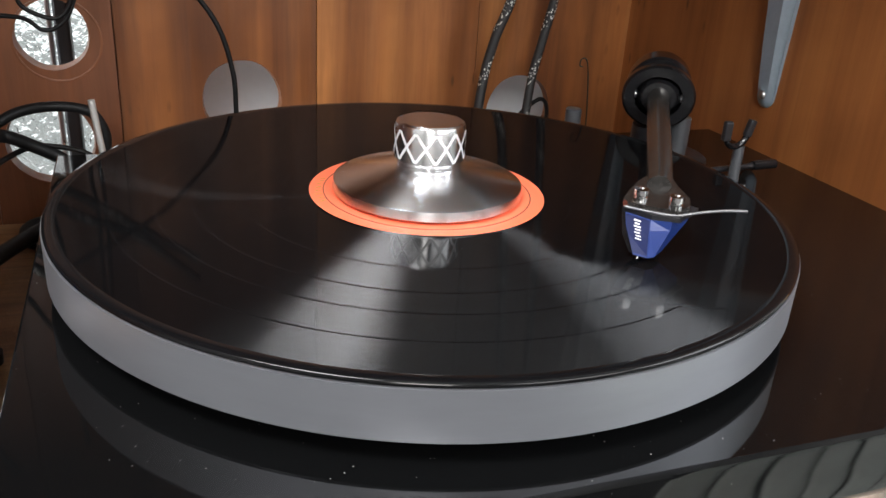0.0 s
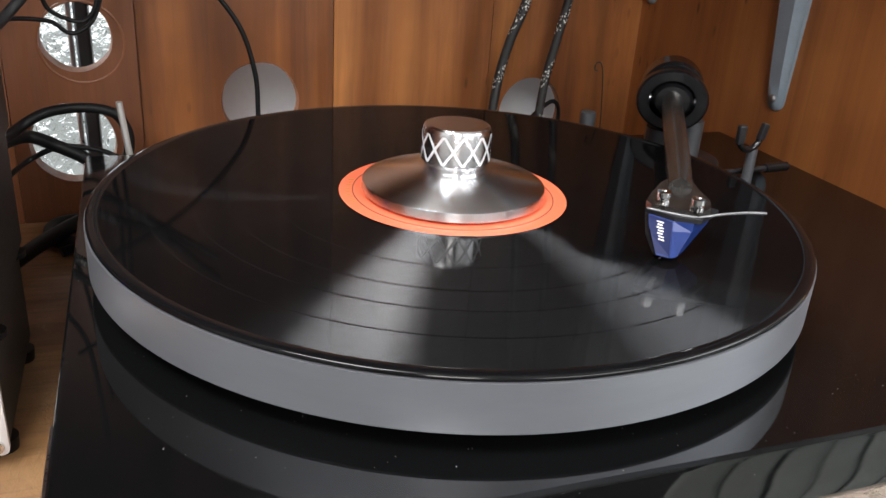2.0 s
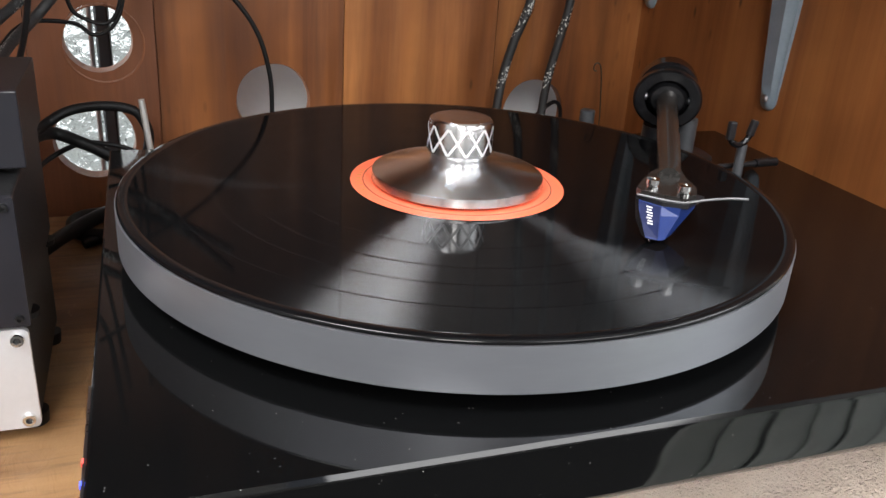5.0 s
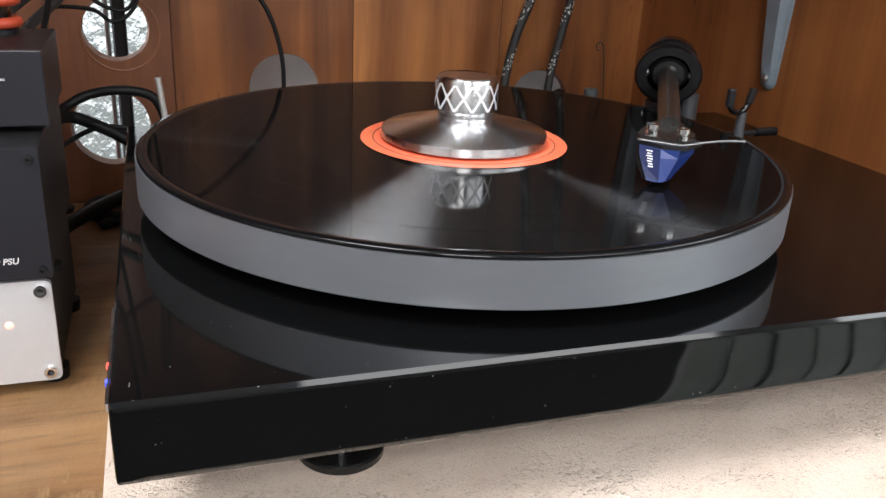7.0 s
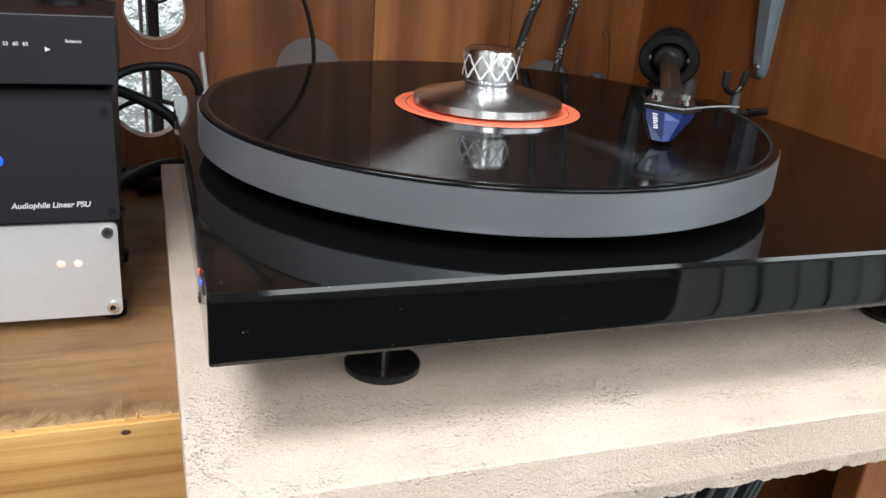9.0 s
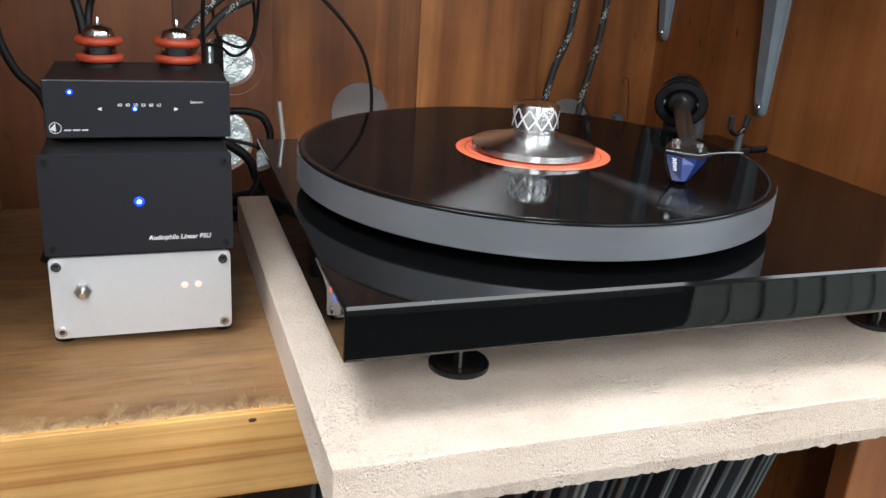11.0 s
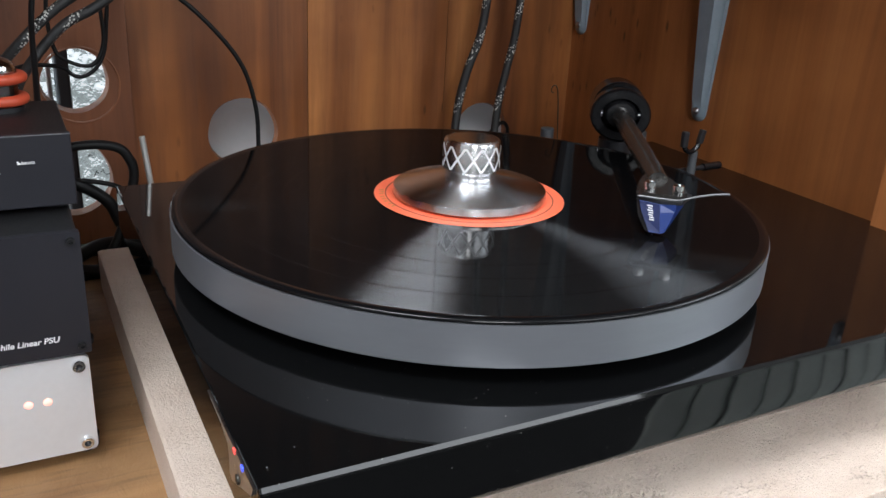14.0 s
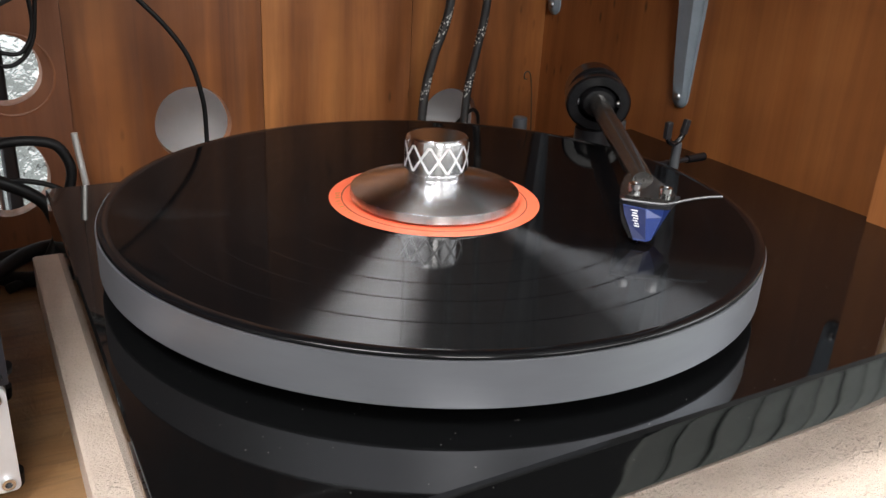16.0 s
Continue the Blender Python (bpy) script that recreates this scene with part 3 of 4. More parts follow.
tagged(part("wall_side", box(0.3055, 1.98, -0.040, -0.020, -0.9, 2.2), "grey_board"), "pale grey painted wall beside the cabinet", "wall", kind="structure")
tagged(part("wall_room_left", box(-2.0, -0.385, 0.0, 0.02, -0.9, 2.2), "room_paint"), "plain pale wall of the room", "wall", kind="structure")
tagged(part("floor", box(-2.0, 2.0, -2.6, 0.45, -0.92, -0.90), "room_floor"), "dark brown room floor", "floor", kind="structure")
ceiling_room = thing("ceiling_room", "plain white room ceiling with a roof light opening", "ceiling", kind="structure")
for q in ((-2.0, -1.78, -2.6, 0.45), (-0.5, 2.0, -2.6, 0.45), (-1.78, -0.5, -2.6, -1.15), (-1.78, -0.5, -0.18, 0.45)):
    part("ceiling_piece", box(q[0], q[1], q[2], q[3], 2.2, 2.22), "ceiling_white", ceiling_room)
wall_front = thing("wall_front", "plain pale wall with a wide window opening", "wall", kind="structure")
for q in ((-2.0, -1.15, -0.9, 2.2), (-0.35, 0.2, -0.9, 2.2), (1.8, 2.0, -0.9, 2.2), (-1.15, -0.35, -0.9, 0.85), (-1.15, -0.35, 2.05, 2.2), (0.2, 1.8, -0.9, 0.85), (0.2, 1.8, 2.05, 2.2)):
    part("wall_piece", box(q[0], q[1], -2.62, -2.6, q[2], q[3]), "room_paint", wall_front)
wall_far = thing("wall_far_side", "plain pale side wall with a window opening", "wall", kind="structure")
for q in ((-2.6, -1.80, -0.9, 2.2), (-0.20, -0.04, -0.9, 2.2), (-1.80, -0.20, -0.9, 0.75), (-1.80, -0.20, 1.75, 2.2)):
    part("wall_piece", box(2.0, 2.02, q[0], q[1], q[2], q[3]), "room_paint", wall_far)
tagged(part("wall_west", box(-2.02, -2.0, -2.6, 0.02, -0.9, 2.2), "room_paint"), "plain pale side wall of the room", "wall", kind="structure")

# grey-green drape before the cabinet, which the plinth's front mirrors
drape = thing("curtain", "grey-green cloth drape in flat wavy pleats with dark gaps", "curtain", at=pose(0, 0, 0))


def pleat_edge(x, z):
    return x + 0.30 * (z + 0.3) + 0.004 * math.sin(z * 30 + x * 9)


for k in range(9):
    xa, xb = 0.240 + 0.074 * k, 0.240 + 0.074 * (k + 1) - 0.0075 - 0.0060 * (k % 2)
    bm = bmesh.new()
    zs = [-0.75 + 0.0125 * i for i in range(57)]
    cols = []
    for c in range(7):
        f = c / 6
        cols.append([bm.verts.new((pleat_edge(xa, z) * (1 - f) + pleat_edge(xb, z) * f, -0.500 - (z + 0.28) * 0.6 + 0.004 * math.sin(math.pi * f), z)) for z in zs])
    for a, b in zip(cols, cols[1:]):
        for i in range(len(zs) - 1):
            bm.faces.new((a[i], b[i], b[i + 1], a[i + 1]))
    pl = part("pleat", bm, "curtain_cloth", drape, smooth=80)
    sol = pl.modifiers.new("thick", "SOLIDIFY")
    sol.thickness = 0.003
# black sheet added behind the pleats, stands in for the dark of deep folds
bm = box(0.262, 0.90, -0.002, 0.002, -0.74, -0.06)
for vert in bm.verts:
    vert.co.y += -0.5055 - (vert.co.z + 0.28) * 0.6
part("lining", bm, "black_rubber", drape, "added black backing that makes the pleat gaps dark")
part("rail", box(0.22, 0.93, -0.655, -0.630, -0.052, -0.044, 0.002), "black_plastic", drape)

# lower compartment: record sleeves leaning on a shelf
tagged(part("lower_shelf", box(-0.3635, 0.2745, FRONT, BACK - 0.005, -0.50, -0.480), "panel_wood"), "brown lower shelf board", "shelf", kind="structure")
rng = random.Random(11)
for i, c in enumerate([(0.02, 0.02, 0.023), (0.10, 0.10, 0.105), (0.035, 0.045, 0.045), (0.05, 0.028, 0.025), (0.17, 0.17, 0.165), (0.05, 0.055, 0.065)]):
    plain("sleeve_card_%d" % i, c, 0.45, grain=0.12, scale=40)
for i in range(46):
    lean = 4 + 15 * min(1, i / 40) + rng.uniform(-0.6, 0.6)
    x = -0.17 + 0.0062 * i
    sl = part("record_sleeve", box(-0.0016, 0.0016, 0.0, 0.313, 0.0, 0.313, 0.0005, 1), "sleeve_card_%d" % rng.choice((0, 0, 0, 1, 2, 2, 3, 4, 5)))
    sl.matrix_world = pose(x, -0.058 + rng.uniform(-0.006, 0.006), -0.4795, 0, lean, 0)
    tagged(sl, "worn cardboard record sleeve leaning in a row below the shelf", "record sleeve", "records below the shelf")

# ---- turntable ----
turntable = thing("turntable", "gloss black turntable with satin grey platter, on round black feet", "turntable", at=pose(0, 0, -0.092))
inv = Matrix.Translation((0, 0, 0.092))


def tpart(name, bm, mat, label="", smooth=None, parent=None):
    """A part of the turntable, given in the world's own measures."""
    ob = part(name, turned(bm, inv), mat, turntable if parent is None else parent, label, smooth)
    return ob


PX0, PX1, PY0, PY1, PZ0, PZ1 = -0.1590, 0.2630, -0.1640, 0.1585, -0.0545, -0.0274
def plinth_body():
    """The plinth: a lacquered board whose front swells very slightly between rounded edges."""
    mid, half = (PZ0 + PZ1) / 2, (PZ1 - PZ0) / 2
    ring = []
    for i in range(19):
        h = -1 + 2 * i / 18
        ring.append((PY0 + 0.00042 * abs(h) ** 3 + (0.0008 if abs(h) == 1 else 0.0), mid + half * h))
    ring += [(PY1, PZ1), (PY1, PZ0)]
    bm = bmesh.new()
    loops = []
    for x, inset in ((PX0, 0.0009), (PX0 + 0.0003, 0.0003), (PX0 + 0.0010, 0.0), (PX1 - 0.0010, 0.0), (PX1 - 0.0003, 0.0003), (PX1, 0.0009)):
        loops.append([bm.verts.new((x, y + (inset if y < 0 else -inset), z + (inset if z < mid else -inset))) for y, z in ring])
    n = len(ring)
    for a, b in zip(loops, loops[1:]):
        for i in range(n):
            bm.faces.new((a[i], a[(i + 1) % n], b[(i + 1) % n], b[i]))
    bm.faces.new(loops[0])
    bm.faces.new(loops[-1])
    for f in bm.faces:
        c = f.calc_center_median()
        f.smooth = c.y < PY0 + 0.0006 and PX0 + 0.001 < c.x < PX1 - 0.001
    return bm


tpart("plinth", plinth_body(), "black_lacquer", "gloss black lacquered plinth with dust")
for fx, fy in ((-0.083, -0.109), (0.206, -0.106), (-0.083, 0.115), (0.206, 0.115)):
    foot = tpart("foot", lathe([(0, -0.0920), (0.0158, -0.0920), (0.0166, -0.0912), (0.0166, -0.0888), (0.0158, -0.0880), (0.0136, -0.0882), (0.0085, -0.0898), (0, -0.0900)], 40, (fx, fy)), "foot_black", "round black foot with a dished top", smooth=40)
    tpart("stem", lathe([(0.0034, -0.0899), (0.0034, -0.0547), (0, -0.0547)], 16, (fx, fy)), "foot_black", smooth=40, parent=foot)
    tpart("bolt", lathe([(0, -0.0898), (0.0009, -0.0898), (0.0009, -0.0780), (0, -0.0780)], 8, (fx - 0.001, fy - 0.0052)), "steel_dull", parent=foot)
tpart("sub_platter", lathe([(0, -0.0269), (0.088, -0.0269), (0.088, -0.0197), (0, -0.0197)], 64), "black_plastic", smooth=40)
tpart("platter", lathe([(0, -0.0196), (0.1509, -0.0196), (0.1515, -0.0191), (0.1515, -0.0018), (0, -0.0018)], 180), "platter_satin", "satin grey platter rim", smooth=35)
tpart("spindle", lathe([(0.0035, -0.0030), (0.0035, 0.0080), (0, 0.0080)], 20), "chrome", smooth=40)

# power switch badge on the left edge
plate = [(-0.0980, -0.0288), (-0.1180, -0.0302), (-0.1280, -0.0325), (-0.1295, -0.0370), (-0.1295, -0.0430), (-0.1320, -0.0448), (-0.1580, -0.0330), (-0.1605, -0.0288)]
badge = tpart("badge", turned(outline([(y, z) for y, z in plate], -0.0009, 0.0001), Matrix(((0, 0, 1, PX0), (1, 0, 0, 0), (0, 1, 0, 0), (0, 0, 0, 1)))), "steel_dull", "tapering grey metal tab on the plinth's side")
tpart("indicator", box(PX0 - 0.0013, PX0 - 0.0006, -0.1490, -0.1470, -0.0302, -0.0287), "led_tiny_blue", "tiny blue indicator", parent=badge)
tpart("indicator", box(PX0 - 0.0013, PX0 - 0.0006, -0.1390, -0.1368, -0.0302, -0.0287), "led_tiny_red", "tiny red indicator", parent=badge)
tpart("badge_screw", turned(lathe([(0, 0.001), (0.0017, 0.0007), (0.0020, 0)], 14), pose(PX0 - 0.0009, -0.1415, -0.0380, 0, -90, 0)), "wire_dark", parent=badge)

# arm base, pillar, gimbal
PIV = Vector((0.1762, 0.100, 0.0128))
tpart("arm_base", lathe([(0, -0.0269), (0.029, -0.0269), (0.029, -0.0235), (0.0275, -0.0225), (0, -0.0225)], 48, (PIV.x + 0.006, PIV.y)), "black_plastic", smooth=40)
tpart("arm_tower", lathe([(0, -0.0226), (0.0125, -0.0226), (0.0120, -0.0060), (0, -0.0060)], 32, (PIV.x + 0.002, PIV.y + 0.004)), "black_plastic", smooth=40)
tpart("pillar", lathe([(0, -0.0226), (0.0062, -0.0226), (0.0062, -0.0005), (0.0055, 0.0002), (0, 0.0002)], 28, (0.1935, 0.098)), "post_grey", "grey cylindrical pillar", smooth=40)
HEAD = Vector((0.0630, -0.0765, 0.0185))
arm_dir = (HEAD - PIV).normalized()
to_arm = Matrix.Translation(PIV) @ (-arm_dir).to_track_quat("Z", "Y").to_matrix().to_4x4()
tpart("gimbal", turned(lathe([(0.0138, -0.007), (0.0198, -0.007), (0.0212, -0.0055), (0.0212, 0.0055), (0.0198, 0.007), (0.0138, 0.007)], 64, closed=True), to_arm @ Matrix.Diagonal((1, 0.87, 1, 1))), "black_gloss", "black oval gimbal ring", smooth=35)
tpart("bearing", turned(lathe([(0, -0.009), (0.0100, -0.008), (0.0128, -0.004), (0.0134, 0.012), (0, 0.012)], 32), to_arm @ Matrix.Diagonal((1, 0.87, 1, 1))), "black_gloss", smooth=35)
for s in (-1, 1):
    tpart("bearing_screw", turned(lathe([(0, 0.0165), (0.0022, 0.0165), (0.0022, 0.010), (0, 0.010)], 14), to_arm @ pose(0, 0, -0.002, 0, 90 * s, 0)), "steel_dull", smooth=40)
tpart("counterweight", turned(lathe([(0, 0.009), (0.0178, 0.009), (0.0195, 0.011), (0.0195, 0.036), (0.0180, 0.038), (0, 0.038)], 56), to_arm @ pose(0, 0.0015, 0)), "black_gloss", "black cylindrical counterweight", smooth=35)
tpart("counterweight_stub", turned(lathe([(0, 0.010), (0.0045, 0.010), (0.0045, 0.052), (0, 0.052)], 20), to_arm), "steel_dull", smooth=40)

# arm tube and headshell: forward u, outward w
u = Vector((-0.853, -0.522, 0))
w = Vector((0.522, -0.853, 0))
neck = Vector((0.0812, -0.0495, 0.0178))
tpart("arm_tube", tube([PIV + arm_dir * 0.004, PIV + arm_dir * 0.05, PIV.lerp(neck, 0.62), PIV.lerp(neck, 0.88), neck, neck.lerp(HEAD, 0.4)], (0.0062, 0.0050), 24, 8), "carbon_tube", "glossy carbon-fibre arm tube", smooth=60)
shell = [(-0.0270, -0.0170), (-0.018, -0.0166), (-0.0040, -0.0136), (0.0060, -0.0108), (0.0084, -0.0075), (0.0056, 0.0030), (0.0026, 0.0096), (-0.0050, 0.0106), (-0.0130, 0.0068), (-0.0220, -0.0020), (-0.0330, -0.0104)]
head = tpart("headshell", outline([(HEAD.x + u.x * a + w.x * b, HEAD.y + u.y * a + w.y * b) for a, b in shell], 0.0168, 0.0192), "carbon_tube", "flat dark headshell")
for s in (-1, 1):
    c = HEAD + w * (0.0012 + 0.0064 * s) + u * (0.0026 - 0.0012 * s)
    tpart("headshell_screw", lathe([(0, 0.0190), (0.0026, 0.0190), (0.0027, 0.0208), (0.0022, 0.0211), (0.0022, 0.0215), (0.0028, 0.0218), (0.0027, 0.0238), (0.0010, 0.0240), (0.0008, 0.0230), (0, 0.0230)], 18, (c.x, c.y)), "chrome", "chrome screw", smooth=40, parent=head)
tip = Vector((0.0900, -0.0930, 0.0198))
lift = [HEAD + u * a + w * b + Vector((0, 0, z)) for a, b, z in ((0.0090, -0.0085, -0.0012), (0.0064, 0.0020, -0.0013), (0.0024, 0.0092, -0.0014))]
lift += [lift[-1].lerp(tip, 0.35) + Vector((0, 0, 0.0006)), lift[-1].lerp(tip, 0.7) + Vector((0, 0, 0.0007)), tip]
bm = tube(lift, (0.0005, 0.0006), 8, 6)
tpart("finger_lift", bm, "wire_steel", "thin steel finger lift", smooth=60, parent=head)

# cartridge: grey mount, blue wedge, cantilever
def local(a, b, z):
    return HEAD.x + u.x * a + w.x * b, HEAD.y + u.y * a + w.y * b, z


def prism(sections):
    """Skin through like loops of points."""
    bm = bmesh.new()
    loops = [[bm.verts.new(q) for q in s] for s in sections]
    n = len(loops[0])
    for a, b in zip(loops, loops[1:]):
        for i in range(n):
            bm.faces.new((a[i], a[(i + 1) % n], b[(i + 1) % n], b[i]))
    bm.faces.new(loops[0])
    bm.faces.new(loops[-1])
    return bm


mount = ((-0.012, -0.0098), (0.0078, -0.0098), (0.0082, 0.0024), (0.0034, 0.0112), (-0.012, 0.0112))
tpart("cartridge_mount", prism([[local(a, b, z) for a, b in mount] for z in (0.0168, 0.0150)]), "black_plastic", "dark cartridge mount")
tpart("cartridge_cheek", prism([[local(a, b, z) for a, b in q] for z, q in (
    (0.0150, ((-0.011, -0.0097), (0.0080, -0.0097), (0.0084, -0.0080), (-0.011, -0.0080))),
    (0.0080, ((-0.006, -0.0068), (0.0112, -0.0068), (0.0114, -0.0048), (-0.006, -0.0048))),
    (0.0022, ((0.002, -0.0022), (0.0128, -0.0022), (0.0130, -0.0002), (0.002, -0.0002))))]), "black_gloss", "black glossy cartridge flank")
# cross-sections of the blue wedge: front edge on one flank, front ridge, outer shoulder, back
WEDGE = ((0.0150, (0.0086, -0.0079), (0.0086, 0.0024), (0.0046, 0.0088), (-0.011, 0.0088), (-0.011, -0.0079)),
         (0.0115, (0.0101, -0.0064), (0.0101, 0.0033), (0.0048, 0.0086), (-0.010, 0.0086), (-0.010, -0.0064)),
         (0.0022, (0.0138, 0.0000), (0.0128, 0.0052), (0.0100, 0.0066), (0.003, 0.0060), (0.003, 0.0000)))
tpart("cartridge_body", prism([[local(a, b, q[0]) for a, b in q[1:]] for q in WEDGE]), "cartridge_blue", "glossy blue cartridge body")


def on_face(f, z):
    """A place on the wedge's narrow front face: f from flank to ridge, at a height."""
    k = 0 if z > 0.0115 else 1
    lo, hi = WEDGE[k + 1], WEDGE[k]
    g = (z - lo[0]) / (hi[0] - lo[0])
    a, b = [(lo[1][i] * (1 - f) + lo[2][i] * f) * (1 - g) + (hi[1][i] * (1 - f) + hi[2][i] * f) * g for i in (0, 1)]
    return a, b


def face_plate(f0, f1, z1, z0, out):
    cuts = []
    for z in (z1, (z0 + z1) / 2, z0):
        (a0, b0), (a1, b1) = on_face(f0, z), on_face(f1, z)
        cuts.append([local(a0 - 0.0002, b0, z), local(a0 + out, b0, z), local(a1 + out, b1, z), local(a1 - 0.0002, b1, z)])
    return prism(cuts)


# darker blue plate: the shade of this face is put into the colour
face = tpart("cartridge_face", face_plate(0.02, 0.97, 0.0148, 0.0030, 0.0003), "cartridge_shaded_blue", "cartridge nose, its blue darkened for the less lit face")
for k in range(7):
    z = 0.0139 - 0.00098 * k
    tpart("logo_bar", face_plate(0.36 + 0.04 * (k % 2), 0.64 - 0.05 * (k % 3 == 1), z, z - 0.00042, 0.0005), "white_print", "plain white mark", parent=face)
tpart("cantilever", tube([local(0.0100, 0.0010, 0.0036), local(0.0126, 0.0014, 0.0006)], 0.0004, 6, straight=True), "chrome", "tiny metal cantilever")

# arm rest, lift lever, anti-skate post and wire
rest = tpart("arm_rest", lathe([(0, -0.0269), (0.0052, -0.0269), (0.0050, -0.0240), (0.0030, -0.0230), (0.0028, 0.0030), (0, 0.0030)], 24, (0.1835, 0.0300)), "post_grey", "grey arm-rest post", smooth=40)
tpart("clip", tube([(0.1722, 0.0275, 0.0092), (0.1732, 0.0276, 0.0062), (0.1765, 0.0282, 0.0036), (0.1812, 0.0290, 0.0032), (0.1850, 0.0292, 0.0060), (0.1866, 0.0292, 0.0100)], 0.0017, 10, 6), "black_gloss", "black rubbery arm clip", smooth=60, parent=rest)
tpart("prong", box(0.1698, 0.1742, 0.0258, 0.0294, 0.0068, 0.0172, 0.0008), "black_plastic", parent=rest)
tpart("prong", turned(box(-0.0020, 0.0020, -0.0018, 0.0018, -0.0046, 0.0046, 0.0008), pose(0.1872, 0.0292, 0.0126, 0, 14, 0)), "black_plastic", parent=rest)
tpart("lift_lever", tube([(0.1660, 0.0345, -0.0120), (0.1840, 0.0365, -0.0118), (0.2020, 0.0372, -0.0114)], 0.0016, 10), "black_plastic", "black lift lever", smooth=60)
tpart("lever_knob", tube([(0.2010, 0.0372, -0.0114), (0.2160, 0.0376, -0.0110)], 0.0026, 14, straight=True), "black_gloss", smooth=50)
tpart("lift_post", lathe([(0, -0.0269), (0.0040, -0.0269), (0.0040, -0.0095), (0, -0.0095)], 18, (0.1665, 0.0350)), "black_plastic", smooth=40)
tpart("antiskate_post", lathe([(0, -0.0269), (0.0050, -0.0269), (0.0050, -0.0052), (0.0042, -0.0046), (0, -0.0046)], 24, (0.1438, 0.1412)), "post_grey", "short grey post", smooth=40)
tpart("antiskate_wire", tube([(0.1545, 0.1420, -0.0230), (0.1533, 0.1418, -0.0050), (0.1510, 0.1414, 0.0150), (0.1492, 0.1412, 0.0238), (0.1470, 0.1410, 0.0266), (0.1444, 0.1410, 0.0256), (0.1442, 0.1410, 0.0222), (0.1462, 0.1410, 0.0214)], 0.00045, 6, 6), "wire_dark", "thin bent wire hook", smooth=80)
tpart("wire_socket", lathe([(0, -0.0269), (0.0022, -0.0269), (0.0022, -0.0215), (0, -0.0215)], 12, (0.1545, 0.1420)), "black_plastic")

# hinge rod behind the plinth, leaning slightly
tpart("hinge_rod", tube([(-0.1300, 0.1750, -0.0905), (-0.1393, 0.1750, -0.0012)], 0.0019, 14, straight=True), "rod_steel", "thin bright steel hinge rod", smooth=50)
tpart("hinge_foot", box(-0.138, -0.122, 0.1585, 0.184, -0.0919, -0.060, 0.001), "black_plastic", "black hinge block")

# ---- record, clamp ----
record = thing("record", "black vinyl record with an orange-red paper label, on the platter", "record", at=pose(0, 0, -0.0018))
prof = [(0.0036, 0.0), (0.1503, 0.0), (0.1510, 0.0005), (0.1510, 0.0012), (0.1503, 0.0019), (0.1478, 0.0019), (0.1464, 0.00165)]
part("disc", lathe(prof, 180), "vinyl_smooth", record, "smooth vinyl rim", smooth=50)
edges = [0.1464, 0.1290, 0.1283, 0.1120, 0.1113, 0.0975, 0.0968, 0.0790, 0.0783, 0.0615]
for i, (a, b) in enumerate(zip(edges, edges[1:])):
    part("track" if i % 2 == 0 else "track_gap", lathe([(a, 0.00165), (b, 0.00165)], 180), "vinyl_grooves" if i % 2 == 0 else "vinyl_gap", record)
part("run_out", lathe([(0.0615, 0.00165), (0.0508, 0.00165), (0.0506, 0.0019), (0.0502, 0.0019)], 128), "vinyl_grooves", record, smooth=50)
label_disc = part("label_disc", lathe([(0.0502, 0.0019), (0.0036, 0.0019)], 96), "label_paper", record, "orange-red paper label")
part("label_ring", lathe([(0.0445, 0.00198), (0.0440, 0.00198), (0.0440, 0.0019), (0.0445, 0.0019)], 96, closed=True), "tape_dark", label_disc, "thin dark printed ring")
rng = random.Random(6)
plain("print_olive", (0.34, 0.22, 0.06), 0.6, grain=0.1)
for i in range(8):
    ang = radians(150 + i * 5.0 + rng.uniform(-1, 1))
    bar = box(-0.0005, 0.0005, 0, rng.uniform(0.0015, 0.0030), 0.0, 0.00005)
    part("print_bar", turned(bar, pose(0.0452 * math.cos(ang), 0.0452 * math.sin(ang), 0.00191, 0, 0, math.degrees(ang) - 90 + 25)), "print_olive", label_disc)

clamp = thing("record_clamp", "turned aluminium record clamp with a diamond-knurled knob, on the record", "clamp", at=pose(0, 0, 0.0003))
part("cone", lathe([(0, 0.0), (0.0352, 0.0), (0.0352, 0.0009), (0.0400, 0.0010), (0.0406, 0.0013), (0.0400, 0.0049), (0.0396, 0.0052), (0.0130, 0.0121), (0.0130, 0.0126), (0, 0.0126)], 128), "turned_aluminium", clamp, "wide shallow aluminium cone with a bright rim", smooth=25)
part("collar", lathe([(0.0118, 0.0118), (0.0134, 0.0122), (0.0134, 0.0136), (0.0120, 0.0146)], 64), "turned_aluminium", clamp, smooth=40)
part("knob", lathe([(0.0112, 0.0140), (0.0140, 0.0144), (0.0149, 0.0152), (0.0149, 0.0284), (0.0143, 0.0301), (0.0133, 0.0309)], 96), "turned_aluminium", clamp, "aluminium knob with a chamfered top", smooth=25)
part("knob_top", lathe([(0.0133, 0.0309), (0.0130, 0.0307), (0, 0.0305)], 96), "knob_polished", clamp, "smooth dark-reflecting top of the knob", smooth=25)
# knurl: two crossing sets of cut lines
plain("knurl_bright", (0.92, 0.92, 0.93), 0.5, metal=0.6, grain=0.02)
